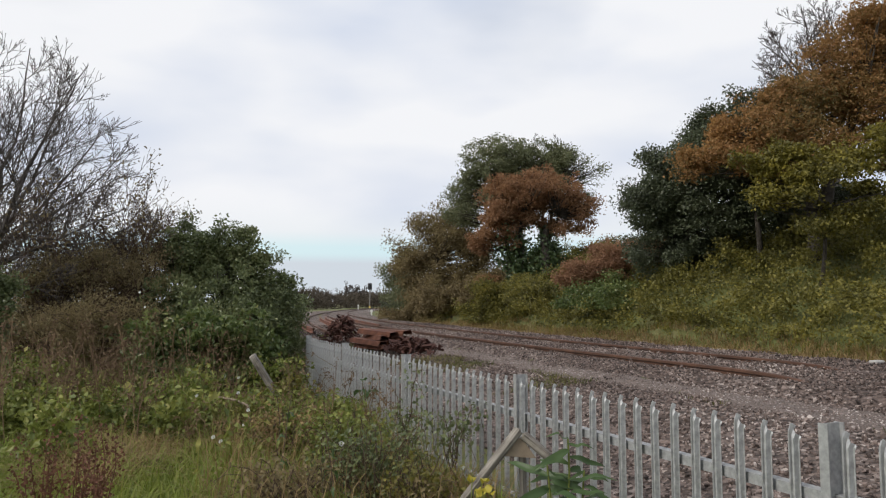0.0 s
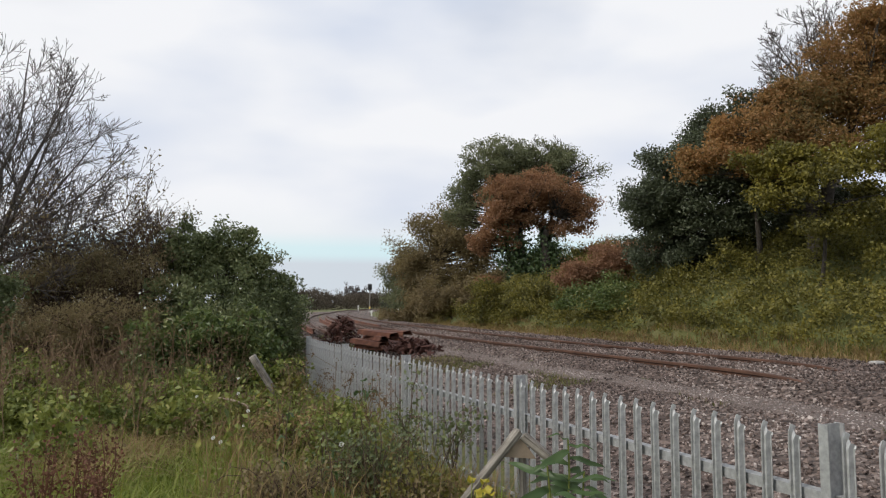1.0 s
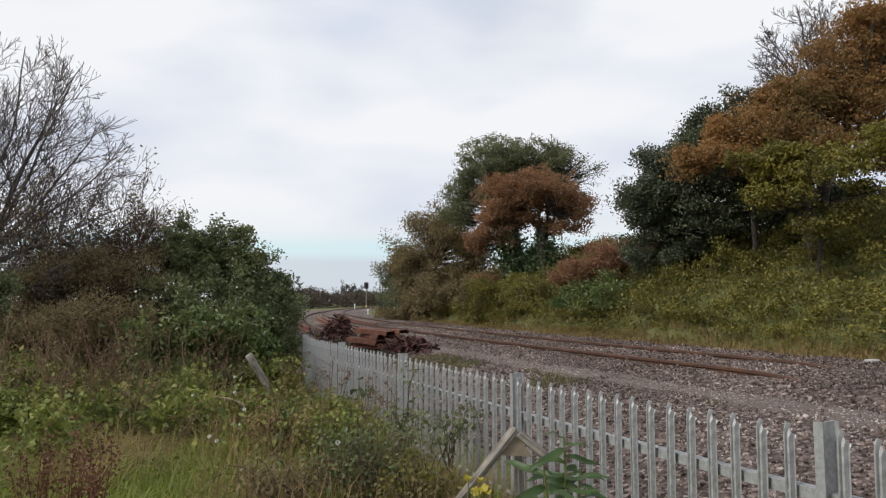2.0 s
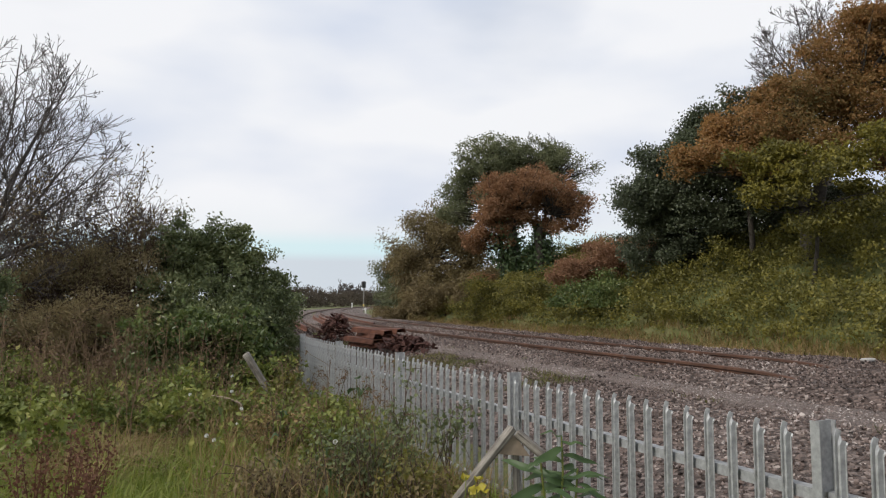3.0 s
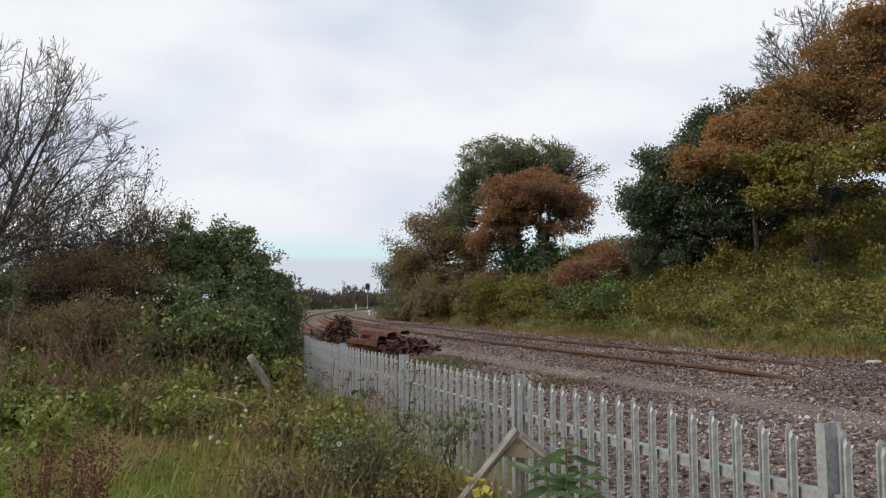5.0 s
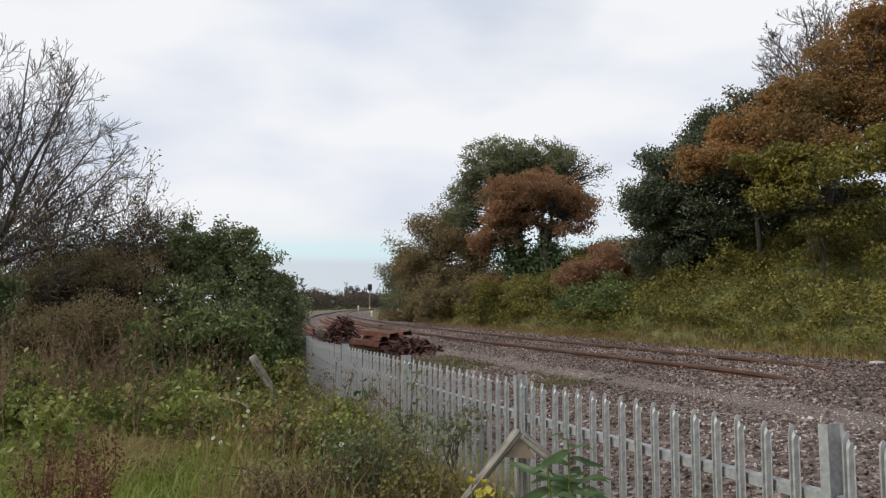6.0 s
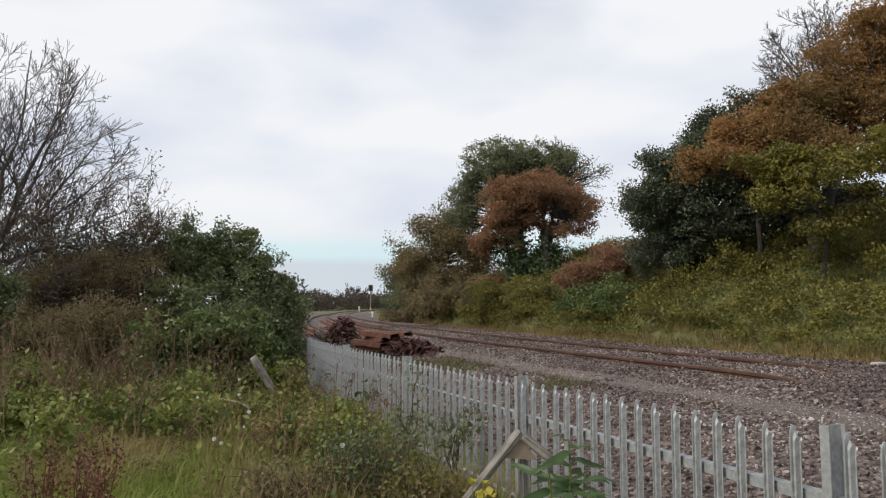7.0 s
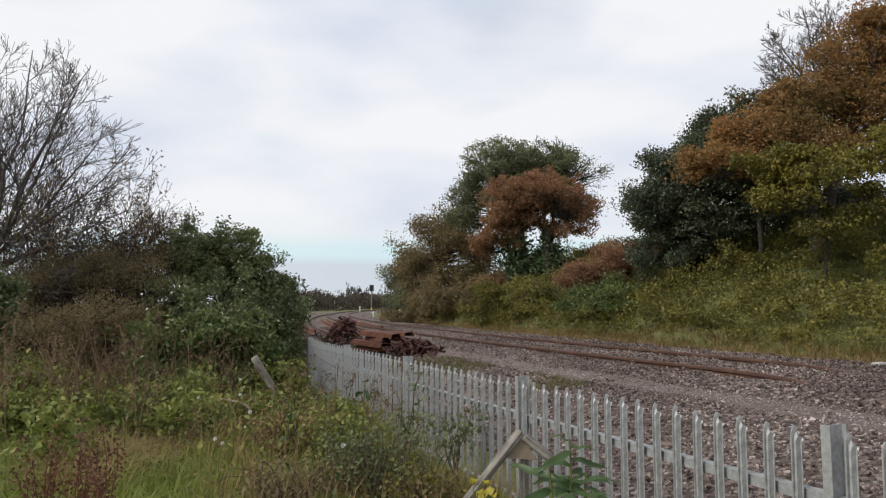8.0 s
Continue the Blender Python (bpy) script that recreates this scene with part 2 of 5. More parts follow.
# ---- mesh tools ----
def mesh_np(name, verts, faces, smooth=False):
    """A mesh out of arrays: faces all with the same number of corners."""
    verts, faces = np.asarray(verts, np.float32), np.asarray(faces, np.int32)
    me = bpy.data.meshes.new(name)
    k = faces.shape[1]
    me.vertices.add(len(verts))
    me.vertices.foreach_set("co", verts.ravel())
    me.loops.add(faces.size)
    me.loops.foreach_set("vertex_index", faces.ravel())
    me.polygons.add(len(faces))
    me.polygons.foreach_set("loop_start", np.arange(0, faces.size, k, dtype=np.int32))
    me.polygons.foreach_set("loop_total", np.full(len(faces), k, np.int32))
    me.update(calc_edges=True)
    me.polygons.foreach_set("use_smooth", np.full(len(faces), smooth, bool))
    return me


def part(name, data, mat, parent=None, label=""):
    """Links a bmesh or a mesh as one object under a thing or a part."""
    if isinstance(data, bmesh.types.BMesh):
        me = bpy.data.meshes.new(name)
        data.to_mesh(me)
        data.free()
        data = me
    if mat and not data.materials:
        data.materials.append(mat)
    ob = new(name, data)
    ob.parent = parent
    return tagged(ob, label)


def thing(name, at, label, category, group="", kind=""):
    ob = new(name)
    ob.location = at
    return tagged(ob, label, category, group, kind)


def box(bm, size, m=None, bevel=0.0):
    r = bmesh.ops.create_cube(bm, size=1.0, matrix=(m or Matrix()) @ Matrix.Diagonal((*size, 1)))
    if bevel:
        vs = set(r["verts"])
        bmesh.ops.bevel(bm, geom=[e for e in bm.edges if e.verts[0] in vs], offset=bevel, segments=1, affect="EDGES")


RNG = np.random.default_rng(7)


def unit(n, rng):
    v = rng.normal(size=(n, 3))
    return v / np.linalg.norm(v, axis=1, keepdims=True)


def leaf_arrays(centres, size, rng, droop=0.2, slim=0.55, up=0.0, spread=0.35):
    """Folded four-corner leaves about centres; up: how far they turn their faces to the sky."""
    n = len(centres)
    axis = unit(n, rng)
    axis[:, 2] -= droop
    axis /= np.linalg.norm(axis, axis=1, keepdims=True)
    nor = unit(n, rng)
    nor[:, 2] = np.abs(nor[:, 2]) + up
    side = np.cross(axis, nor)
    side /= np.linalg.norm(side, axis=1, keepdims=True) + 1e-9
    nor = np.cross(side, axis)
    ln = (size * (1 + spread * rng.uniform(-1, 1, n)))[:, None]
    a = centres - axis * ln * 0.5
    t = centres + axis * ln * 0.5
    l = centres - side * ln * slim * 0.5 + nor * ln * 0.10 - axis * ln * 0.08
    r = centres + side * ln * slim * 0.5 + nor * ln * 0.10 - axis * ln * 0.08
    verts = np.stack([a, r, t, l], 1).reshape(-1, 3)
    faces = np.arange(4 * n).reshape(n, 4)
    return verts, faces


def clump_points(blobs, per_m2, clump_r, leaves, rng, shell=0.55):
    """Leaf places: clumps gathered into boughs over the outer part of some ellipsoids."""
    out, mids = [], []
    for (cx, cy, cz, rx, ry, rz) in blobs:
        area = 4 * math.pi * ((rx * ry) ** 1.6 / 3 + (rx * rz) ** 1.6 / 3 + (ry * rz) ** 1.6 / 3) ** (1 / 1.6)
        n = max(6, int(area * per_m2))
        k = max(9, n // 7)
        d = unit(k, rng)
        lump = np.array([noise.noise(Vector((v[0] * 2.3 + cx, v[1] * 2.3 + cy, v[2] * 2.3 + cz))) for v in d])
        rad = (1 - shell * rng.uniform(0, 1, k) ** 1.8) * (0.96 + 0.36 * lump)
        bough = np.array((cx, cy, cz)) + d * rad[:, None] * np.array((rx, ry, rz))
        w = 0.24 * (rx * ry * rz) ** (1 / 3)
        pick = rng.integers(0, k, n)
        bough[: k // 5] = np.array((cx, cy, cz)) + d[: k // 5] * 0.35 * np.array((rx, ry, rz))
        c = bough[pick] + np.clip(rng.normal(size=(n, 3)), -1.6, 1.6) * w * rng.uniform(0.6, 1.2, k)[pick][:, None] * np.array((1, 1, 0.62))
        mids.append(c)
        o = np.clip(rng.normal(size=(n, leaves, 3)), -1.7, 1.7) * clump_r * rng.uniform(0.5, 1.1, (n, 1, 1)) * np.array((1, 1, 0.7))
        out.append((c[:, None, :] + o).reshape(-1, 3))
    return np.concatenate(out), np.concatenate(mids)


def tube_arrays(paths, sides=5):
    """paths: lists of (point, radius). Open tubes in one pair of arrays."""
    V, F, base = [], [], 0
    for path in paths:
        pts = np.array([p for p, r in path], float)
        rad = [r for p, r in path]
        n = len(pts)
        for i in range(n):
            t = pts[min(i + 1, n - 1)] - pts[max(i - 1, 0)]
            t /= np.linalg.norm(t) + 1e-9
            ref = np.array((1.0, 0, 0)) if abs(t[0]) < 0.8 else np.array((0, 1.0, 0))
            u = np.cross(t, ref)
            u /= np.linalg.norm(u)
            w = np.cross(t, u)
            for j in range(sides):
                a = 2 * math.pi * j / sides
                V.append(pts[i] + rad[i] * (math.cos(a) * u + math.sin(a) * w))
        for i in range(n - 1):
            for j in range(sides):
                k = (j + 1) % sides
                F.append((base + i * sides + j, base + i * sides + k, base + (i + 1) * sides + k, base + (i + 1) * sides + j))
        base += n * sides
    return np.array(V), np.array(F)


def bent(a, b, r0, r1, rng, steps=5, wob=0.08):
    a, b = np.array(a, float), np.array(b, float)
    ln = np.linalg.norm(b - a)
    off = rng.normal(size=3) * wob * ln
    return [(a + (b - a) * t + off * math.sin(math.pi * t) + rng.normal(size=3) * wob * 0.15 * ln * (0 < t < 1), r0 + (r1 - r0) * t) for t in np.linspace(0, 1, steps)]


# ---- the lie of the land ----
# s runs along the railway, p across it away from the camera; q is p measured from the curving line
AX = (-0.407, 0.914)
CURVE = 0.0033


def sp(x, y):
    return x * AX[0] + y * AX[1], x * AX[1] - y * AX[0]


def xy(s, q):
    p = q + CURVE * np.maximum(np.asarray(s, float) - 6, 0) ** 2
    return s * AX[0] + p * AX[1], s * AX[1] - p * AX[0]


PROFILE_Q = [-400, -60, -14, -5, 2.4, 3.3, 4.4, 5.0, 5.5, 6.05, 6.4, 9.5, 10.1, 10.6, 11.2, 15.5, 18, 30, 400]
PROFILE_Z = [1.0, 0.8, 0.7, 0.15, 0.0, 0.15, 0.50, 0.63, 0.67, 0.69, 0.81, 0.83, 0.73, 0.72, 1.0, 3.1, 4.0, 4.6, 5]


def ground_z(x, y):
    x, y = np.asarray(x, float), np.asarray(y, float)
    s, p = sp(x, y)
    q = p - CURVE * np.clip(s - 6, 0, 160) ** 2
    z = np.interp(q, PROFILE_Q, PROFILE_Z)
    fade = np.interp(s, [30, 75], [1.0, 0.25])
    z = np.where(q > 10.6, 0.72 + (z - 0.72) * fade, z)
    # the near side comes up to the level of the line farther along
    lift = np.interp(s, [14.5, 22], [0.0, 1.0])
    z = np.where(q < 6.2, z + (0.78 - z) * lift, z)
    bumps = 0.05 * np.sin(x * 1.7 + 0.6 * np.sin(y * 1.1)) * np.sin(y * 1.3 + 0.4) + 0.03 * np.sin(x * 4.1 + y * 2.3)
    return z + np.where((q < 3.0) & (s < 60), bumps, 0) + np.where((q > 11) & (s < 60), bumps * 3, 0)


def gz(x, y):
    return float(ground_z(x, y))


def make_ground():
    n = 230
    u = np.linspace(-1, 1, n)
    g = np.sinh(u * 7.2) / math.sinh(7.2) * 1900
    gx, gy = np.meshgrid(g + 1.5, g + 9.0, indexing="ij")
    v = np.stack([gx, gy, ground_z(gx, gy)], 2).reshape(-1, 3)
    i = np.arange(n * n).reshape(n, n)
    f = np.stack([i[:-1, :-1], i[1:, :-1], i[1:, 1:], i[:-1, 1:]], 2).reshape(-1, 4)
    tagged(part("ground", mesh_np("ground", v, f, True), M["soil"]), "rough grassy earth rising into a railway bank", "ground", kind="structure")


make_ground()


def mound(s, q):
    """Ballast heaped over the end of the rails, and the rough surface."""
    return 0.10 * np.exp(-((s - 1.9) / 2.6) ** 4) * np.clip((q - 6.0) / 0.4, 0, 1) * np.clip((9.6 - q) / 0.4, 0, 1) + 0.018 * np.sin(s * 5.1 + q * 2) * np.sin(q * 6.3 + s)


def make_trackbed():
    ss = np.concatenate([np.arange(-9, 30, 0.12), np.arange(30, 80, 0.6), np.arange(80, 171, 2.5)])
    qs = np.arange(3.3, 10.2, 0.14)
    S, Q = np.meshgrid(ss, qs, indexing="ij")
    edge = 0.35 * np.sin(S * 0.9) + 0.2 * np.sin(S * 2.3)
    Q = Q + np.where(Q < 3.5, edge * 0.4, 0)
    Q = np.maximum(Q, np.interp(S, [50, 70], [0.0, 5.3]))
    X, Y = xy(S, Q)
    Z = ground_z(X, Y) + 0.02 + np.where(S < 28, mound(S, Q), 0)
    Z[:, 0] -= 0.08
    Z[:, -1] -= 0.08
    n, k = S.shape
    i = np.arange(n * k).reshape(n, k)
    f = np.stack([i[:-1, :-1], i[:-1, 1:], i[1:, 1:], i[1:, :-1]], 2).reshape(-1, 4)
    return tagged(part("trackbed", mesh_np("trackbed", np.stack([X, Y, Z], 2).reshape(-1, 3), f), M["bed"]),
                  "grey-pink crushed granite ballast bed of a railway", "trackbed", kind="structure")


trackbed = make_trackbed()

CUBE_V = np.array([(-1, -1, -1), (1, -1, -1), (1, 1, -1), (-1, 1, -1), (-1, -1, 1), (1, -1, 1), (1, 1, 1), (-1, 1, 1)], float) / 2
CUBE_F = np.array([(0, 3, 2, 1), (4, 5, 6, 7), (0, 1, 5, 4), (1, 2, 6, 5), (2, 3, 7, 6), (3, 0, 4, 7)])


OCT_V = np.array([(1, 0, 0), (-1, 0, 0), (0, 1, 0), (0, -1, 0), (0, 0, 1), (0, 0, -1)], float) * 0.68
OCT_F = np.array([(0, 2, 4), (2, 1, 4), (1, 3, 4), (3, 0, 4), (2, 0, 5), (1, 2, 5), (3, 1, 5), (0, 3, 5)])


def stones(n, rng, places, sizes, V=OCT_V, F=OCT_F):
    k = len(V)
    v = V[None] * rng.uniform(0.6, 1.15, (n, 1, 3)) + rng.uniform(-0.2, 0.2, (n, k, 3))
    q = rng.normal(size=(n, 4))
    q /= np.linalg.norm(q, axis=1, keepdims=True)
    w, x, y, z = q.T
    R = np.stack([1 - 2 * (y * y + z * z), 2 * (x * y - z * w), 2 * (x * z + y * w), 2 * (x * y + z * w), 1 - 2 * (x * x + z * z), 2 * (y * z - x * w),
                  2 * (x * z - y * w), 2 * (y * z + x * w), 1 - 2 * (x * x + y * y)], 1).reshape(n, 3, 3)
    v = np.einsum("nij,nkj->nki", R, v) * sizes[:, None, None] + places[:, None, :]
    f = (F[None] + k * np.arange(n)[:, None, None]).reshape(-1, F.shape[1])
    return v.reshape(-1, 3), f


def make_ballast_stones():
    rng = np.random.default_rng(3)
    n = 98000
    s = -3.5 + 29.5 * rng.uniform(0, 1, n) ** 1.45
    q = rng.uniform(3.2, 10.2, n)
    keep = (rng.uniform(0, 1, n) < np.clip((q - 2.4) / 2.2, 0.5, 1))
    keep &= (np.abs(q - 5.7) > 0.30) | (rng.uniform(0, 1, n) < 0.45)
    s, q = s[keep], q[keep]
    x, y = xy(s, q)
    z = ground_z(x, y) + 0.032 + mound(s, q) + 0.010 * rng.normal(size=len(s))
    for rail in (6.68, 8.19):
        z = np.where((np.abs(q - rail) < 0.11) & (s > 5.0), z - 0.04, z)
    size = rng.uniform(0.015, 0.029, len(s)) * np.where(rng.uniform(0, 1, len(s)) < 0.03, 1.6, 1)
    v, f = stones(len(s), rng, np.stack([x, y, z], 1), size)
    tagged(part("ballast_stones", mesh_np("ballast_stones", v, f), M["stone"]), "loose angular grey-pink ballast stones", "ballast", kind="stuff")
    # paler chips trodden into the path at the toe of the ballast
    n = 20000
    s, q = -4 + 26 * rng.uniform(0, 1, n) ** 1.3, 5.69 + 0.2 * rng.normal(size=n)
    x, y = xy(s, q)
    v, f = stones(n, rng, np.stack([x, y, ground_z(x, y) + 0.042], 1), rng.uniform(0.009, 0.022, n))
    tagged(part("path_chippings", mesh_np("path_chippings", v, f), M["pale_stone"]), "pale pinkish stone chippings along the trodden path", "gravel", kind="stuff")


make_ballast_stones()


def make_cess_path():
    """The trodden strip of fine pale gravel at the toe of the ballast."""
    ss = np.arange(-6, 30, 0.15)
    tt = np.linspace(0, 1, 8)
    S, T = np.meshgrid(ss, tt, indexing="ij")
    lo = 5.36 + 0.10 * np.sin(S * 1.3) + 0.05 * np.sin(S * 4.7)
    hi = 6.02 + 0.08 * np.sin(S * 1.7 + 1) + 0.05 * np.sin(S * 5.3)
    X, Y = xy(S, lo + (hi - lo) * T)
    Z = ground_z(X, Y) + 0.045 - 0.06 * (np.abs(T - 0.5) > 0.49)
    n, k = S.shape
    i = np.arange(n * k).reshape(n, k)
    f = np.stack([i[:-1, :-1], i[:-1, 1:], i[1:, 1:], i[1:, :-1]], 2).reshape(-1, 4)
    tagged(part("cess_path", mesh_np("cess_path", np.stack([X, Y, Z], 2).reshape(-1, 3), f, True), M["fines"]), "trodden strip of pale pinkish fine gravel", "path", kind="structure")


make_cess_path()


# ---- railway ----
RAIL_PROFILE = [(-0.055, -0.15), (0.055, -0.15), (0.055, -0.135), (0.012, -0.12), (0.010, -0.045), (0.036, -0.035), (0.036, -0.006), (0.028, 0.0),
                (-0.028, 0.0), (-0.036, -0.006), (-0.036, -0.035), (-0.010, -0.045), (-0.012, -0.12), (-0.055, -0.135)]


def sweep_rail(name, ss, q_of, top, parent, mat="rail"):
    V, F, k = [], [], len(RAIL_PROFILE)
    for s in ss:
        q = q_of(s)
        x, y = xy(s, q)
        x2, y2 = xy(s, q + 0.1)
        nx, ny = (x2 - x) / 0.1, (y2 - y) / 0.1
        z = top(s)
        V += [(x + nx * a, y + ny * a, z + b) for a, b in RAIL_PROFILE]
    for i in range(len(ss) - 1):
        F += [(i * k + j, i * k + (j + 1) % k, (i + 1) * k + (j + 1) % k, (i + 1) * k + j) for j in range(k)]
    me = mesh_np(name, V, F)
    return part(name, me, M[mat], parent)


def make_tracks():
    main = thing("railway_track", (0, 0, 0), "rusty rails of a curving railway line bedded in ballast", "railway track")
    ss = list(np.arange(5.1, 7, 0.12)) + list(np.arange(7, 60, 0.5)) + list(np.arange(60, 165, 2.0))
    for k, q in enumerate((6.68, 8.19)):
        start = 5.1 + 0.65 * k
        sweep_rail("rail", [s for s in ss if s >= start], lambda s, q=q: q, lambda s, start=start: 0.905 - 0.12 * math.exp(-(s - start) / 0.35), main)
    siding = thing("siding_track", (0, 0, 0), "rusty rails of a siding running beside the main line", "railway track")
    for off, last in ((0.0, 58.0), (1.44, 31.0)):
        sweep_rail("rail", np.arange(19.0, last, 0.6), lambda s, off=off: 4.6 + 0.052 * (s - 20) + off, lambda s: 0.875, siding)

    store = thing("stored_rails", (0, 0, 0), "rust-red loose rails laid side by side along the siding", "rails")
    for off, first, last in ((-0.85, 20.5, 33.0), (-0.45, 19.6, 34.5), (0.62, 20.2, 36.0), (0.9, 21.0, 35.0), (2.0, 22.0, 38.0)):
        sweep_rail("rail", np.arange(first, last, 0.7), lambda s, off=off: 4.6 + 0.052 * (s - 20) + off, lambda s: 0.955, store, "rust")


make_tracks()


# ---- palisade fence ----
FENCE_A, FENCE_STEP = Vector((1.665, 3.01)), Vector((-1.0427, 2.542))
FENCE_TOP = 1.165


def pale_mesh():
    """A cold-rolled W-section pale 1.2 m long, its pointed top curled back and cut on a slant."""
    w, t, h = 0.050, 0.003, 1.165
    xs = [-0.5, -0.40, -0.30, -0.12, 0.0, 0.12, 0.30, 0.40, 0.5]
    ds = [0.001, 0.0, -0.022, -0.024, -0.004, -0.024, -0.022, 0.0, 0.001]
    tops = [-0.026, -0.018, -0.008, 0.0, -0.010, -0.026, -0.044, -0.052, -0.058]
    rows = [0.0, 0.5, h - 0.11, h - 0.065]
    V, F = [], []
    n = len(xs)
    for side in (0, 1):
        for z in rows:
            V += [(x * w, d + side * t, z) for x, d in zip(xs, ds)]
        V += [(x * w, d + side * t + 0.002, h - 0.028 + tp * 0.8) for x, d, tp in zip(xs, ds, tops)]
        V += [(x * w + 0.003, d * 0.9 + side * t + 0.008, h + tp) for x, d, tp in zip(xs, ds, tops)]
    m = len(rows) + 2
    half = n * m
    for i in range(m - 1):
        for j in range(n - 1):
            a = i * n + j
            F.append((a, a + 1, a + n + 1, a + n))
            F.append((half + a + 1, half + a, half + a + n, half + a + n + 1))
        for j in (0, n - 1):
            a = i * n + j
            F.append((a + n, a, half + a, half + a + n) if j == 0 else (a, a + n, half + a + n, half + a))
    for j in range(n - 1):
        a = (m - 1) * n + j
        F.append((a, a + 1, half + a + 1, half + a))
    me = mesh_np("pale", V, F)
    me.materials.append(M["zinc"])
    return me


def post_mesh():
    """A rolled I-section post with a plain cut top."""
    b, d, tf, tw = 0.046, 0.102, 0.006, 0.006
    prof = [(-b / 2, -d / 2), (b / 2, -d / 2), (b / 2, -d / 2 + tf), (tw / 2, -d / 2 + tf), (tw / 2, d / 2 - tf), (b / 2, d / 2 - tf), (b / 2, d / 2), (-b / 2, d / 2),
            (-b / 2, d / 2 - tf), (-tw / 2, d / 2 - tf), (-tw / 2, -d / 2 + tf), (-b / 2, -d / 2 + tf)]
    bm = bmesh.new()
    lo = [bm.verts.new((x, y, -0.25)) for x, y in prof]
    hi = [bm.verts.new((x, y, 1.187)) for x, y in prof]
    k = len(prof)
    for i in range(k):
        bm.faces.new((lo[i], lo[(i + 1) % k], hi[(i + 1) % k], hi[i]))
    bm.faces.new(hi)
    me = bpy.data.meshes.new("post")
    bm.to_mesh(me)
    bm.free()
    me.materials.append(M["zinc"])
    return me


def make_fence():
    fence = thing("palisade_fence", (FENCE_A.x, FENCE_A.y, 0), "galvanised steel palisade fence with splayed pointed pales", "fence")
    yaw = math.atan2(FENCE_STEP.y, FENCE_STEP.x)
    pale, post = pale_mesh(), post_mesh()
    bolt = bmesh.new()
    bmesh.ops.create_uvsphere(bolt, u_segments=6, v_segments=4, radius=0.006)
    bolt_me = bpy.data.meshes.new("bolt")
    bolt.to_mesh(bolt_me)
    bolt.free()
    bolt_me.materials.append(M["zinc"])
    rng = random.Random(5)

    def drop(k):
        # the fence follows the ground, which falls away gently along it
        return float(np.interp(k, [-1, 0, 1, 2, 3, 4], [0.06, 0.0, -0.056, -0.088, -0.106, -0.115]))

    for k in range(-1, 5):
        a = FENCE_STEP * k
        ob = part("post", post, None, fence)
        ob.matrix_local = Matrix.Translation((a.x, a.y, drop(k))) @ Matrix.Rotation(yaw + math.pi, 4, "Z") @ pose(0, 0, 0, rng.uniform(-.4, .4), rng.uniform(-.4, .4), 0)
        if k == 4:
            break
        for z in (0.862, 0.20):
            bm = bmesh.new()
            ln = FENCE_STEP.length - 0.02
            box(bm, (ln, 0.005, 0.045), Matrix.Translation((0, 0, 0)))
            box(bm, (ln, 0.060, 0.006), Matrix.Translation((0, 0.028, 0.0257)))
            ob = part("rail", bm, M["zinc"], fence)
            mid = a + FENCE_STEP * 0.5
            ob.matrix_local = Matrix.Translation((mid.x, mid.y, z + drop(k + 0.5))) @ Matrix.Rotation(yaw + math.pi, 4, "Z") @ Matrix.Rotation(math.atan2(drop(k + 1) - drop(k), ln), 4, "Y") @ Matrix.Translation((0, -0.012, 0))
        for i in range(17):
            t = 0.061 + 0.05645 * i
            c = a + FENCE_STEP * t
            ob = part("pale", pale, None, fence)
            m = Matrix.Translation((c.x, c.y, drop(k + t))) @ Matrix.Rotation(yaw + math.pi, 4, "Z") @ pose(rng.uniform(-.002, .002), -0.036, rng.uniform(-.004, .004), rng.uniform(-.3, .3), rng.uniform(-.4, .4), rng.uniform(-2, 2))
            ob.matrix_local = m
            if k < 2:
                bo = part("bolt", bolt_me, None, ob)
                bo.location = (0, -0.014, 0.862)
    return fence


make_fence()


# ---- trees and shrubs ----
# leaf length and number against the sizes named below
FINE = (0.72, 1.65)


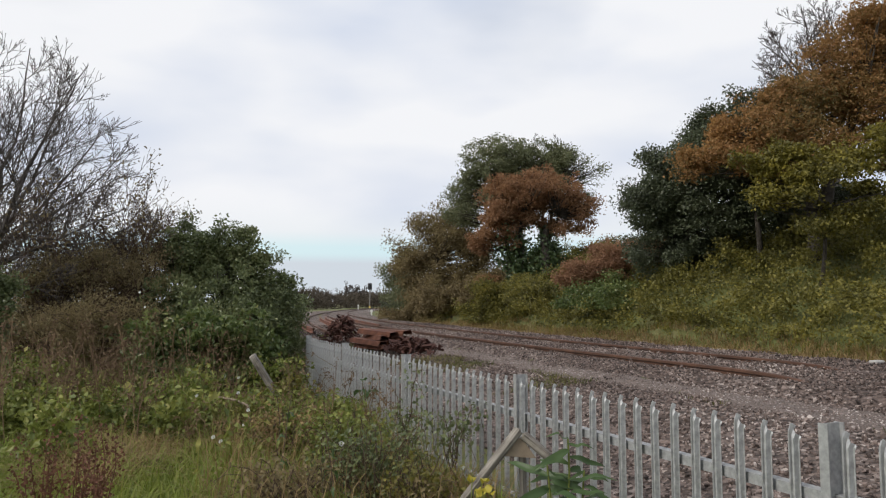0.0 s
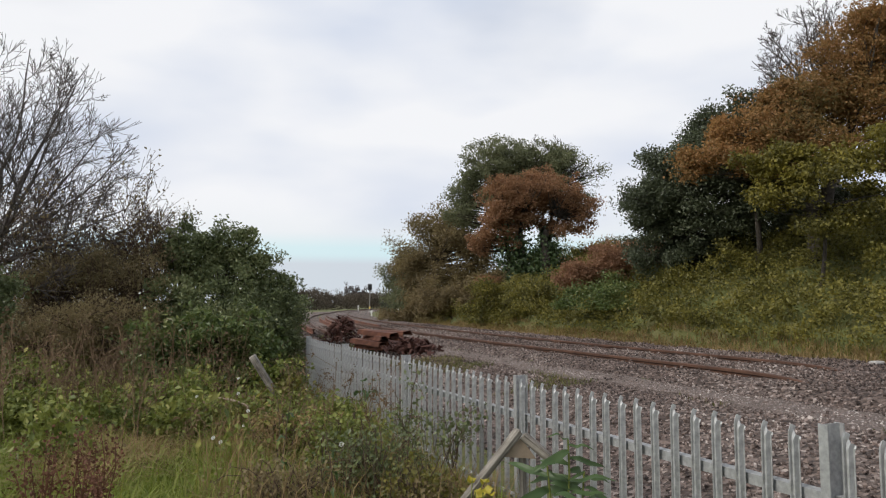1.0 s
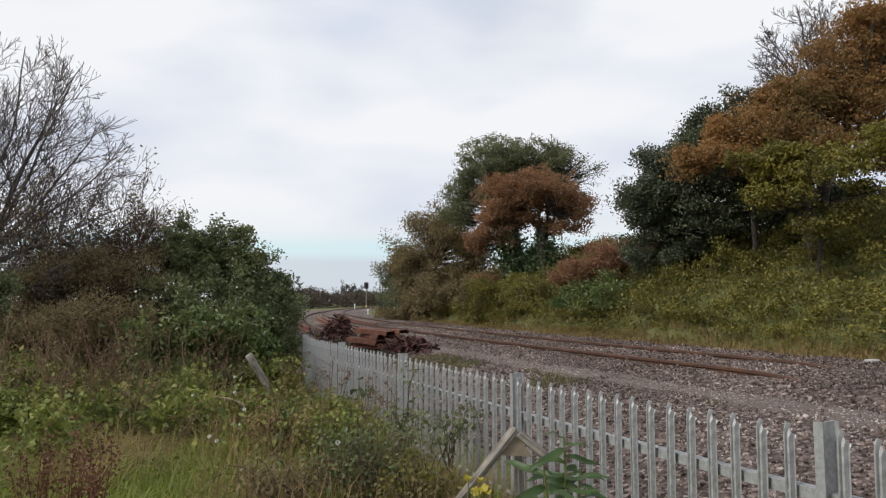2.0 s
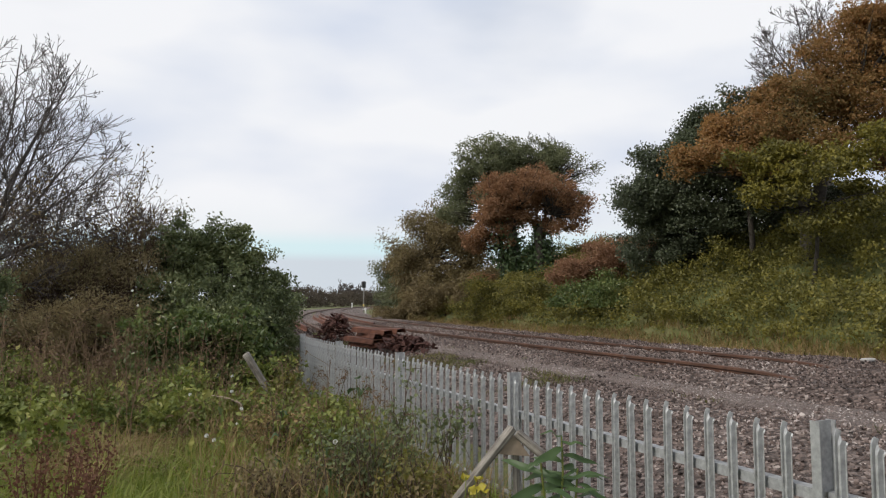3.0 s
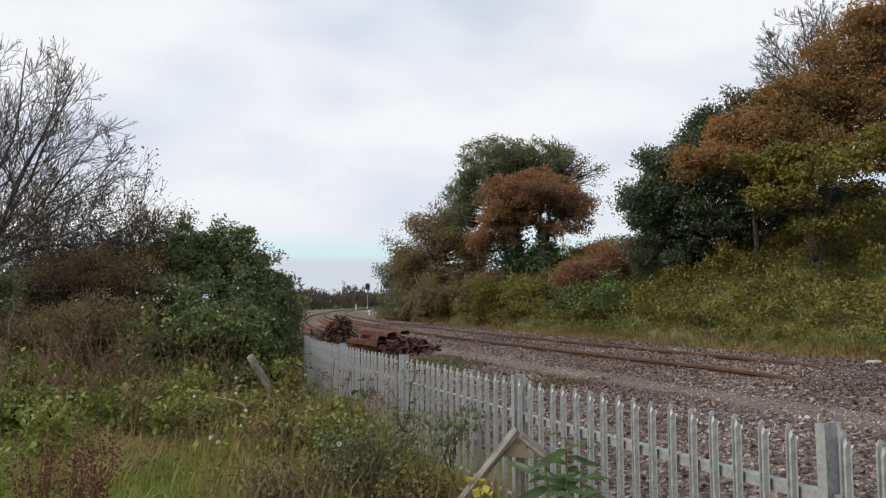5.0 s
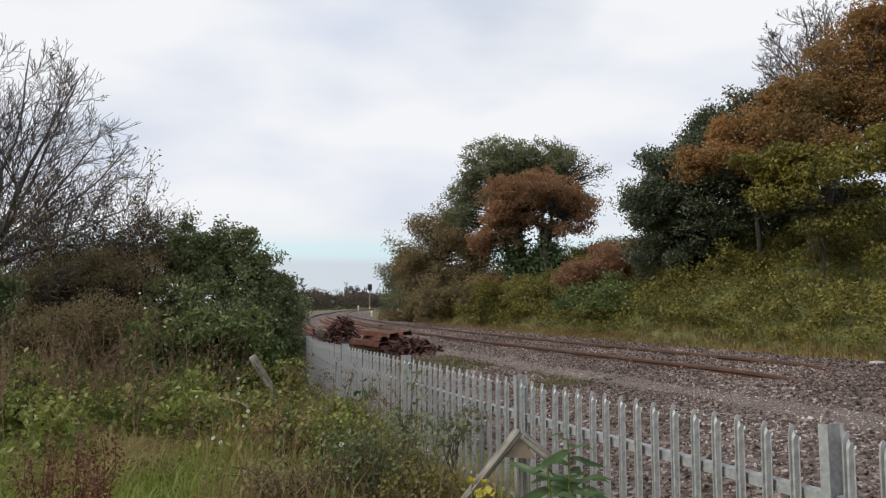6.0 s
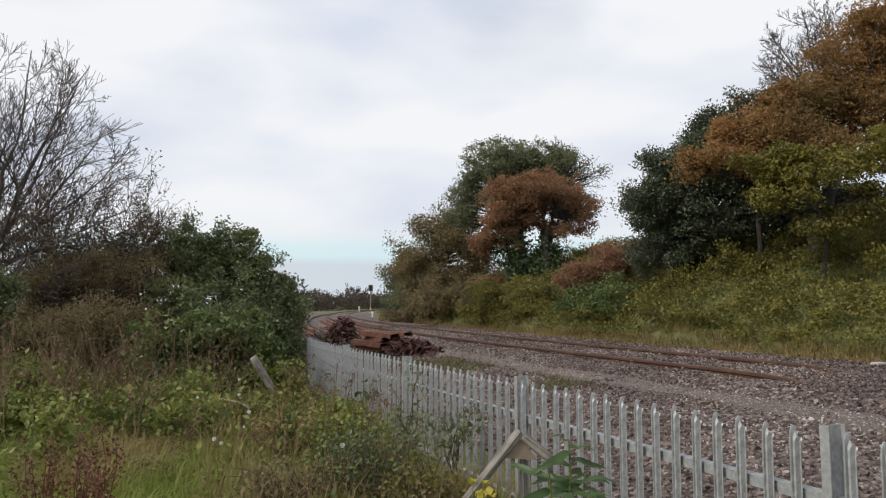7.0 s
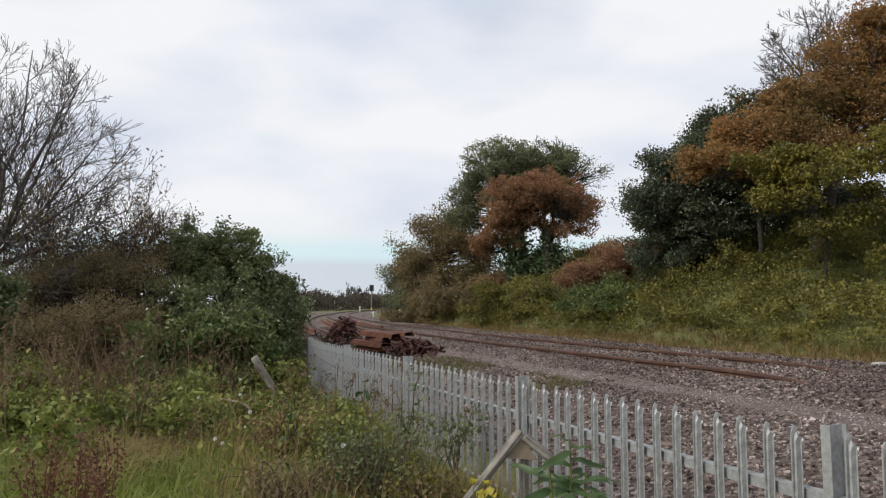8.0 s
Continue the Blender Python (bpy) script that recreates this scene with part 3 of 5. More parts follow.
def tree(name, base, trunks, blobs, leaf_mat, size, per_m2, leaves, clump, label, category="tree", seed=1, bark="bark", limb_every=6, extra=None, slim=0.6, group="", ivy=0, shell=0.55, droop=0.2):
    """A tapered trunk or several, limbs out to the clumps of leaves, and an uneven crown. Places are relative to base."""
    rng = np.random.default_rng(seed)
    x, y = base
    top = thing(name, (x, y, gz(x, y) - 0.05), label, category, group)
    pts, mids = clump_points(blobs, per_m2, clump, int(leaves * FINE[1]), rng, shell)
    keep = pts[:, 2] > 0.05
    v, f = leaf_arrays(pts[keep], size * FINE[0], rng, droop, slim)
    part("crown", mesh_np("crown", v, f), leaf_mat, top)
    paths, forks = [], []
    for (tx, ty, bx, by, bz, r) in trunks:
        tr = bent((tx, ty, -0.1), (bx, by, bz), r, r * 0.45, rng, 7, 0.05)
        part("trunk", mesh_np("trunk", *tube_arrays([tr], 9), smooth=True), M[bark], top)
        forks += tr[2:]
        if ivy:
            c = np.array([p for p, _ in tr[:5]])
            pick = c[rng.integers(0, len(c), ivy)] + rng.normal(size=(ivy, 3)) * np.array((r * 2.2, r * 2.2, 0.45))
            v, f = leaf_arrays(pick, 0.12, rng, 0.4, 0.9)
            part("ivy", mesh_np("ivy", v, f), M["ivy"], top, "glossy dark ivy climbing the trunk")
    if forks:
        for c in mids[::limb_every]:
            if c[2] < 0.3:
                continue
            fk = min(forks, key=lambda p: np.linalg.norm(p[0] - c) + 0.6 * max(0, p[0][2] - c[2]))
            d = np.linalg.norm(fk[0] - c)
            paths.append(bent(fk[0], c, min(fk[1] * 0.5, 0.008 + 0.012 * d), 0.005, rng, 5, 0.06))
        part("branchwork", mesh_np("branchwork", *tube_arrays(paths, 4)), M[bark], top)
    return top


def bare_tree(name, base, height, lean, spread, label, seed, mat, levels=5, r0=0.14, twigs=None, stems=1, category="tree", kids=(3, 5), stop=0.0045, fan=0.38):
    """A leafless tree: limbs that fork again and again into fine upturned twigs."""
    rng = np.random.default_rng(seed)
    x, y = base
    top = thing(name, (x, y, gz(x, y) - 0.05), label, category)
    limbs, fine = [], []

    def grow(p, d, ln, r, level):
        q = p
        path = [(p.copy(), r)]
        steps = 5 if level < 2 else 3 if level < 4 else 2
        dd = d.copy()
        for i in range(steps):
            dd = dd + rng.normal(size=3) * (0.07 + 0.02 * level) + np.array((0, 0, 0.06 if level > 0 else 0.0))
            dd /= np.linalg.norm(dd)
            q = q + dd * ln / steps
            path.append((q.copy(), max(stop, r * (1 - 0.6 * (i + 1) / steps))))
        (limbs if level <= 1 else fine).append(path)
        if level >= levels:
            return
        for _ in range(rng.integers(*kids, endpoint=True) + (2 if level == 0 else 0)):
            i = rng.integers(1, max(2, len(path)))
            at, rr = path[i]
            side = np.cross(dd, unit(1, rng)[0])
            side /= np.linalg.norm(side) + 1e-9
            nd = dd * 0.8 + side * rng.uniform(0.4, 0.8) * spread
            nd /= np.linalg.norm(nd)
            grow(at.copy(), nd, ln * rng.uniform(0.48, 0.68), max(stop, rr * 0.62), level + 1)

    for k in range(stems):
        d = np.array((lean[0], lean[1], 1.0)) + (rng.normal(size=3) * fan * np.array((1, 1, 0)) if stems > 1 else 0)
        grow(np.array((rng.normal() * 0.15 * (stems > 1), rng.normal() * 0.15 * (stems > 1), -0.1)), d / np.linalg.norm(d), height * 0.42, r0, 0)
    part("trunk", mesh_np("trunk", *tube_arrays(limbs, 7), smooth=True), M[mat], top)
    part("branchwork", mesh_np("branchwork", *tube_arrays(fine, 3)), M[mat], top)
    if twigs:
        lm, n, size = twigs
        ends = np.array([p[-1][0] for p in fine])
        pick = ends[rng.integers(0, len(ends), n)] + rng.normal(size=(n, 3)) * 0.06
        part("leafage", mesh_np("leafage", *leaf_arrays(pick, size, rng, 0.3)), M[lm], top, "few brown leaves still hanging")
    return top


def fanned_tree(name, foot, fork, limbs, label, seed, mat, laterals=9, twigs=6, spurs=3, r0=0.09, stop=0.005, curl=0.5, category="tree"):
    """A leafless tree: limbs out of the fork, laterals all along each limb, upturned twigs and spurs on those.
    limbs: lean to the east in degrees, lean to the north, length, height below the fork at which each one leaves."""
    rng = np.random.default_rng(seed)
    base = gz(*foot) - 0.05
    top = thing(name, (foot[0], foot[1], base), label, category)
    end = np.array((fork[0] - foot[0], fork[1] - foot[1], fork[2] - base))
    part("trunk", mesh_np("trunk", *tube_arrays([bent((0, 0, -0.1), end, r0, r0 * 0.6, rng, 7, 0.03)], 9), smooth=True), M[mat], top)

    def shoot(p, d, ln, r, steps):
        path, q, d = [(p.copy(), r)], p.copy(), d.copy()
        for i in range(steps):
            d = d + rng.normal(size=3) * 0.11 + np.array((0, 0, curl / steps))
            d /= np.linalg.norm(d)
            q = q + d * ln / steps
            path.append((q.copy(), max(stop, r * (1 - 0.8 * (i + 1) / steps))))
        return path

    def side(path, ln, count, out, wide):
        for k in range(count):
            f = 0.18 + 0.8 * (k + rng.uniform(0, 0.9)) / count
            i = min(int(f * (len(path) - 1)), len(path) - 2)
            at, r = path[i]
            d = path[i + 1][0] - at
            d /= np.linalg.norm(d)
            s = np.cross(d, unit(1, rng)[0])
            s /= np.linalg.norm(s) + 1e-9
            nd = d + s * rng.uniform(0.5, 1.0) * wide
            l2 = ln * (0.22 + 0.42 * (1 - f)) * rng.uniform(0.75, 1.25)
            out.append((shoot(at, nd / np.linalg.norm(nd), l2, max(stop, r * 0.55), 4), l2))

    main, fine = [], []
    for a, b, ln, down in limbs:
        d = np.array((math.sin(radians(a)), math.sin(radians(b)), math.cos(radians(a))))
        main.append((shoot(end * (1 - down / end[2]), d / np.linalg.norm(d), ln, r0 * 0.36, 7), ln))
    for q, _ in main:
        part("limb", mesh_np("limb", *tube_arrays([q], 6), smooth=True), M[mat], top)
    layer = main
    for count, wide in ((laterals, 1.25), (twigs, 1.15), (spurs, 1.0)):
        nxt = []
        for q, ln in layer:
            side(q, ln, count, nxt, wide)
        fine += [q for q, _ in nxt]
        layer = nxt
    part("branchwork", mesh_np("branchwork", *tube_arrays(fine, 3)), M[mat], top)
    return top


def make_right_bank():
    tree("evergreen_oak", (5.64, 19.5), [(1.2, 0.4, 1.0, 0.4, 2.4, 0.2)],
         [(0.21, 0.0, 3.09, 0.96, 0.88, 1.04), (-0.05, 0.0, 2.35, 0.6, 0.95, 1.0), (1.16, 0.5, 2.18, 1.31, 1.11, 1.14), (0.65, 0.3, 3.86, 0.7, 0.62, 0.5),
          (2.1, 0.0, 1.97, 1.43, 1.22, 1.11), (1.48, 0.8, 3.9, 1.0, 0.85, 1.0), (0.62, 0.0, 1.41, 0.75, 0.74, 0.64), (2.6, 0.4, 0.9, 1.2, 1.0, 0.8)],
         M["holly_leaf"], 0.10, 13, 30, 0.15, "dense dark green evergreen tree on the railway bank", seed=11)
    # the large oak in autumn colour
    tree("oak_tree", (8.9, 16.5), [(0, 0, -0.3, -0.1, 3.0, 0.24), (0.5, 0.2, 1.4, 0, 4.2, 0.2), (1.9, 0.1, 2.0, 0, 3.2, 0.13)],
         [(-3.06, -0.4, 2.40, 0.66, 0.68, 0.45), (-2.0, 0.0, 2.95, 0.85, 0.81, 0.6), (-0.75, 0.0, 3.55, 1.1, 1.05, 0.75), (0.5, 0.0, 4.3, 1.15, 1.05, 0.9), (1.65, 0.0, 5.3, 1.1, 0.94, 1.0),
          (1.5, 0.0, 3.7, 1.23, 1.04, 1.1), (-0.67, -0.8, 2.7, 1.16, 0.99, 0.5), (-1.76, -0.6, 2.35, 0.92, 0.78, 0.42), (2.3, 0.0, 2.4, 0.6, 0.69, 0.6), (2.6, 0.3, 4.6, 1.0, 0.9, 1.2), (1.9, 0.0, 5.95, 1.0, 0.9, 0.8), (2.9, 0.3, 5.9, 1.0, 0.9, 1.0)],
         M["oak_leaf"], 0.105, 17, 24, 0.15, "large oak in orange and brown autumn leaf on the bank", seed=13, limb_every=7, shell=0.75)
    tree("holly_tree", (7.54, 18.0), [(0.6, 0, 0.7, 0, 4.6, 0.08)],
         [(-0.5, 0, 4.3, 0.5, 0.41, 0.42), (0.5, 0, 4.75, 0.5, 0.46, 0.40), (1.5, 0, 5.1, 0.5, 0.51, 0.42), (-0.9, 0, 3.6, 0.7, 0.6, 0.6), (0.0, 0, 4.1, 0.7, 0.6, 0.5), (0.4, 0, 3.4, 1.0, 0.8, 1.0), (1.6, 0, 3.8, 1.1, 0.8, 1.2)],
         M["holly_leaf"], 0.10, 14, 32, 0.18, "slim dark evergreen tree rising behind the oak", seed=16)
    tree("sycamore_tree", (7.6, 14.5), [(0.4, 0.3, 0.2, 0.2, 2.6, 0.05)],
         [(-0.75, 0.0, 2.72, 0.6, 0.51, 0.33), (-0.08, -0.3, 2.43, 0.82, 0.69, 0.32), (-0.63, -0.2, 2.03, 0.7, 0.6, 0.22), (0.93, 0.0, 2.96, 0.83, 0.71, 0.45), (0.88, -0.2, 1.74, 0.7, 0.6, 0.25),
          (0.07, -0.4, 1.48, 0.63, 0.54, 0.22), (0.03, 0.0, 2.96, 0.72, 0.61, 0.3), (1.79, 0.0, 3.4, 0.6, 0.51, 0.45), (1.5, -0.2, 2.2, 0.6, 0.5, 0.3)],
         M["yellow_leaf"], 0.12, 16, 18, 0.13, "small broadleaf tree with yellow-green leaves on the bank", seed=14, limb_every=7, shell=0.8)
    # added dark leaf mass that stands for the shade under the oak
    tree("holly_tree", (10.45, 18.5), [(-1, 0, -1, 0, 1.2, 0.15)], [(-2.65, 0.0, 0.4, 1.2, 0.9, 1.1), (-1.14, 0.0, 0.6, 1.21, 1.03, 1.1), (0.37, 0.0, 0.3, 1.06, 0.9, 0.91), (1.25, 0.0, 0.5, 0.9, 0.77, 0.7),
          (-3.4, 0.2, 1.3, 1.0, 0.9, 0.9), (-2.2, 0.2, 1.6, 1.2, 0.9, 0.9), (-4.2, 0.4, 1.7, 0.6, 0.6, 0.7), (-2.9, 0.3, 2.5, 0.9, 0.8, 0.7), (-1.2, 0.3, 2.2, 1.1, 0.8, 1.0)],
         M["holly_leaf"], 0.11, 12, 34, 0.22, "dark evergreen leaves added to fill the shaded hollow behind the oak", seed=15)
    fanned_tree("bare_tree", (12.5, 21.5), (12.3, 21.5, 7.7), [(-78, 10, 2.5, 0), (-64, -15, 2.8, 0), (-52, 20, 3.0, 0), (-40, -10, 3.2, 0), (-28, 12, 3.4, 0), (-18, -12, 3.5, 0), (-8, 8, 3.5, 0), (4, -8, 3.5, 0), (-65, 0, 2.2, 0.7), (15, 10, 3.2, 0)],
                "tall leafless tree behind the oak on the bank", 21, "twig", 10, 7, 4, 0.12, 0.0065, 0.2)


make_right_bank()


def make_middle_trees():
    tree("ivy_clad_tree", (3.79, 32.0), [(0, 0, -0.2, 0, 4.4, 0.26)],
         [(-0.6, 0, 5.5, 1.71, 1.46, 1.05), (-2.06, 0, 4.26, 1.25, 1.23, 1.35), (1.24, 0, 5.2, 1.25, 1.12, 1.05), (-2.85, 0, 3.2, 0.79, 1.0, 1.18), (0.1, 0.5, 4.34, 1.87, 1.59, 1.33)],
         M["green_leaf"], 0.13, 14, 22, 0.18, "tall tree with thinning dull green leaves", seed=31, limb_every=5)
    tree("thin_tree", (5.79, 33.0), [(-0.9, 0, -0.5, 0, 3.6, 0.12)], [(0.88, 0, 4.2, 0.92, 1.27, 1.45), (-0.19, 0, 5.2, 0.82, 0.69, 0.8), (0.4, 0, 3.0, 0.9, 0.9, 0.8)],
         M["green_leaf"], 0.12, 6, 12, 0.24, "thin tree that has lost most of its leaves", seed=35, limb_every=1)
    fanned_tree("bare_tree", (4.75, 32.6), (4.85, 32.6, 6.6), [(-20, 5, 2.6, 0), (0, -10, 2.9, 0), (12, 10, 3.0, 0), (22, -5, 3.0, 0), (34, 8, 2.9, 0), (46, -8, 2.6, 0), (58, 5, 2.3, 0.3)],
                "leafless tree with fine twigs beside the tall tree", 36, "twig", 8, 5, 3, 0.10, 0.008, 0.2)
    tree("russet_oak", (3.32, 28.0), [(1.0, 0, 0.9, 0, 2.5, 0.26), (-0.3, 0.2, -0.7, 0, 3.0, 0.13), (0.1, 0.3, -0.1, 0, 3.2, 0.13), (0.6, 0.2, 1.4, 0, 3.0, 0.12)],
         [(0.3, 0.3, 3.7, 1.5, 1.1, 0.9), (0.5, 0.2, 4.45, 1.1, 0.9, 0.55), (-1.0, 0.1, 3.1, 0.75, 0.7, 0.6), (-0.66, 0, 3.63, 1.2, 1.07, 1.0), (0.72, 0, 4.1, 1.4, 1.21, 0.9), (2.25, 0, 3.45, 1.0, 0.97, 1.0), (-1.35, 0, 2.71, 0.85, 0.74, 0.75), (1.7, 0.2, 2.75, 0.9, 0.8, 0.5), (-0.16, 0.4, 2.95, 1.0, 0.9, 0.5), (-1.5, 0, 2.0, 0.7, 0.6, 0.5), (-0.6, -0.3, 2.2, 0.6, 0.5, 0.35)],
         M["red_oak_leaf"], 0.12, 13, 20, 0.15, "oak with russet autumn leaves and ivy on its trunks", seed=32, limb_every=3, shell=0.7, ivy=1500)
    tree("hedgerow_tree", (-0.4, 35.0), [(0, 0, 0, 0, 2.6, 0.2)],
         [(-0.14, 0, 3.69, 1.3, 1.41, 1.55), (0.86, 0, 4.45, 0.95, 1.09, 1.2), (1.53, -1, 3.05, 1.25, 1.41, 1.6), (-1.0, 0, 2.69, 1.15, 1.26, 1.4), (2.5, -1, 2.77, 0.83, 0.94, 1.11), (0.2, -0.5, 1.4, 1.8, 1.4, 1.2), (1.3, -1.0, 1.1, 1.3, 1.2, 1.2)],
         M["brown_leaf"], 0.14, 9, 26, 0.26, "broad hedgerow tree with brownish green leaves", seed=33)
    tree("hedgerow_tree", (-2.18, 42.0), [(0, 0, 0, 0, 2.0, 0.2)], [(0, 0, 2.6, 1.2, 1.16, 1.3), (-0.75, 0, 2.6, 0.8, 0.75, 0.75), (0.76, -2, 1.31, 1.46, 1.24, 1.14), (-0.3, -1, 1.0, 1.0, 1.0, 0.8)],
         M["green_leaf"], 0.15, 8, 26, 0.27, "broad hedgerow tree with dull green leaves", seed=34)


make_middle_trees()


def make_bank_shrubs():
    def shrub(name, base, blobs, mat, label, seed, size=0.10, per=15, leaves=30, clump=0.17):
        tree(name, base, [(0, 0, 0, 0, 0.5, 0.04), (0.3, 0.1, 0.5, 0.1, 0.6, 0.03)], blobs, M[mat], size, per, leaves, clump, label, "shrub", seed, bark="brown_twig", limb_every=9)

    shrub("bracken_clump", (5.8, 21.6), [(0.01, 0.0, 1.15, 1.19, 1.01, 0.55), (-1.0, 0.0, 0.72, 0.95, 0.78, 0.52), (-1.6, -0.3, 0.45, 0.6, 0.55, 0.5), (1.5, 0.3, 1.15, 0.7, 0.6, 0.6), (0.93, 0.0, 0.95, 0.73, 0.62, 0.7), (-1.65, 0.0, 0.2, 0.55, 0.47, 0.51)],
          "bracken", "mound of rusty red-brown dead bracken on the bank", 51)
    shrub("green_bush", (4.4, 20.0), [(-0.09, 0, 0.2, 0.94, 0.8, 0.58), (0.56, 0, 0.45, 0.65, 0.55, 0.49), (-0.66, 0, 0.13, 0.4, 0.41, 0.49), (0, -1.0, 0.0, 0.9, 0.6, 0.5)],
          "laurel_leaf", "rounded green bush at the foot of the bank", 52)
    shrub("gorse_bush", (1.78, 25.5), [(0, 0, 0.8, 0.93, 0.79, 0.72), (0.62, 0, 1.1, 0.72, 0.62, 0.62), (-0.42, 0, 0.5, 0.72, 0.61, 0.5)], "bramble_leaf", "olive green gorse bush on the bank", 53)
    shrub("gorse_bush", (2.98, 23.5), [(-0.1, 0, 0.58, 0.86, 0.73, 0.72), (0.38, 0, 0.9, 0.67, 0.57, 0.57), (0.56, 0, 0.1, 0.57, 0.48, 0.42)], "bramble_leaf", "olive green gorse bush on the bank", 54)
    shrub("olive_shrub", (0.39, 30.0), [(0, 0, 0.53, 0.97, 0.83, 0.68), (-0.73, 0, 0.77, 0.85, 0.72, 0.73), (0.73, 0, 1.01, 0.73, 0.62, 0.61)], "brown_leaf", "straggling olive shrub on the bank", 55, 0.12)
    shrub("brown_shrub", (-1.0, 32.5), [(0, 0, 0.6, 0.9, 0.83, 0.7), (-0.8, 0.4, 0.5, 0.85, 0.72, 0.6), (0.9, 0, 0.9, 0.8, 0.7, 0.8)], "brown_leaf", "brown leafy shrub under the hedgerow trees", 56, 0.12)
    shrub("brown_shrub", (2.2, 27.8), [(0, 0, 0.9, 0.9, 0.83, 0.7), (-0.9, 0.4, 0.7, 0.85, 0.72, 0.6), (1.6, 0, 0.7, 0.9, 0.7, 0.6)], "brown_leaf", "brown leafy shrub under the hedgerow trees", 58, 0.12)
    shrub("orange_shrub", (1.75, 27.0), [(0, 0, 1.45, 0.4, 0.4, 0.45)], "red_oak_leaf", "small shrub with orange autumn leaves", 57)
    shrub("dark_bush", (-3.14, 46.0), [(-0.36, 0, 0.45, 0.82, 0.7, 0.52), (0.57, 0, 0.6, 0.93, 0.79, 0.67), (1.8, -1.5, 0.6, 1.1, 0.9, 0.8)], "holly_leaf", "low dark bush beside the line", 59, 0.14, 8)
    shrub("dark_bush", (3.3, 28.6), [(0.95, 0, 1.2, 0.42, 0.45, 1.0), (1.0, 0, 2.1, 0.3, 0.35, 0.6), (0.1, 0, 0.75, 0.35, 0.5, 0.6), (1.4, 0, 0.4, 0.5, 0.6, 0.4)], "ivy", "dark ivy-covered bush at the foot of the oak", 60, 0.12)


make_bank_shrubs()


def scatter(n, rng, s_range, q_range, power=1.0):
    s = s_range[0] + (s_range[1] - s_range[0]) * rng.uniform(0, 1, n) ** power
    q = rng.uniform(*q_range, n)
    x, y = xy(s, q)
    return x, y


def blade_arrays(x, y, z, height, width, lean, rng):
    """Upright bent blades of two faces each."""
    n = len(x)
    a = rng.uniform(0, 2 * math.pi, n)
    d = np.stack([np.cos(a), np.sin(a), np.zeros(n)], 1)
    w = np.stack([-np.sin(a), np.cos(a), np.zeros(n)], 1) * (width * rng.uniform(0.6, 1.3, n))[:, None]
    h = (height * rng.uniform(0.45, 1.25, n))[:, None]
    b = np.stack([x, y, z], 1)
    ln = (lean * rng.uniform(0.2, 1.3, n))[:, None]
    m = b + d * h * ln * 0.35 + np.array((0, 0, 0.6)) * h
    t = b + d * h * ln + np.array((0, 0, 1.0)) * h * (1 - 0.25 * ln)
    v = np.stack([b - w, b + w, m + w * 0.8, m - w * 0.8, t + w * 0.12, t - w * 0.12], 1).reshape(-1, 3)
    k = 6 * np.arange(n)[:, None]
    f = np.concatenate([k + np.array([[0, 1, 2, 3]]), k + np.array([[3, 2, 4, 5]])], 1).reshape(-1, 4)
    return v, f


def patchy(x, y, scale, seed, cut):
    return np.array([noise.noise(Vector((a * scale + seed, b * scale, seed * 0.7))) for a, b in zip(x, y)]) > cut


def make_bank_cover():
    rng = np.random.default_rng(61)
    # brambles all over the bank, in arching heaps
    n = 15000
    x, y = scatter(n, rng, (-4, 32), (10.85, 17.5), 1.15)
    hump = np.array([noise.noise(Vector((a * 0.9, b * 0.9, 3))) + 0.7 * noise.noise(Vector((a * 2.6, b * 2.6, 8))) for a, b in zip(x, y)])
    z = ground_z(x, y) + 0.30 + 0.6 * hump + 0.10 * rng.normal(size=n)
    c = np.stack([x, y, z], 1)
    pts = (c[:, None, :] + rng.normal(size=(n, 15, 3)) * np.array((0.10, 0.10, 0.05))).reshape(-1, 3)
    v, f = leaf_arrays(pts, 0.068, rng, 0.1, 0.7, up=0.25)
    tagged(part("bramble_cover", mesh_np("bramble_cover", v, f), M["bramble_leaf"]), "thick olive and yellow-green brambles covering the bank", "brambles", kind="stuff")
    # dry grass along the foot of the bank
    n = 24000
    x, y = scatter(n, rng, (-4, 45), (10.25, 11.1), 1.3)
    v, f = blade_arrays(x, y, ground_z(x, y) - 0.02, 0.21, 0.006, 1.3, rng)
    tagged(part("bank_grass", mesh_np("bank_grass", v, f), M["straw"]), "dry straw-coloured grass along the foot of the bank", "grass", kind="stuff")
    n = 7000
    x, y = scatter(n, rng, (-4, 45), (10.4, 11.6), 1.3)
    v, f = blade_arrays(x, y, ground_z(x, y) - 0.02, 0.26, 0.007, 1.0, rng)
    tagged(part("bank_weeds", mesh_np("bank_weeds", v, f), M["bramble_leaf"]), "green grass and weeds at the foot of the bank", "grass", kind="stuff")
    # tufts on the gravel inside the fence
    n = 20000
    x, y = scatter(n, rng, (2, 20), (4.3, 5.4), 0.9)
    k = patchy(x, y, 0.8, 4, 0.04)
    x, y = x[k], y[k]
    v, f = blade_arrays(x, y, ground_z(x, y), 0.09, 0.006, 1.1, rng)
    tagged(part("trackside_grass", mesh_np("trackside_grass", v, f), M["moss_green"]), "patches of green grass on the gravel by the fence", "grass", kind="stuff")


make_bank_cover()


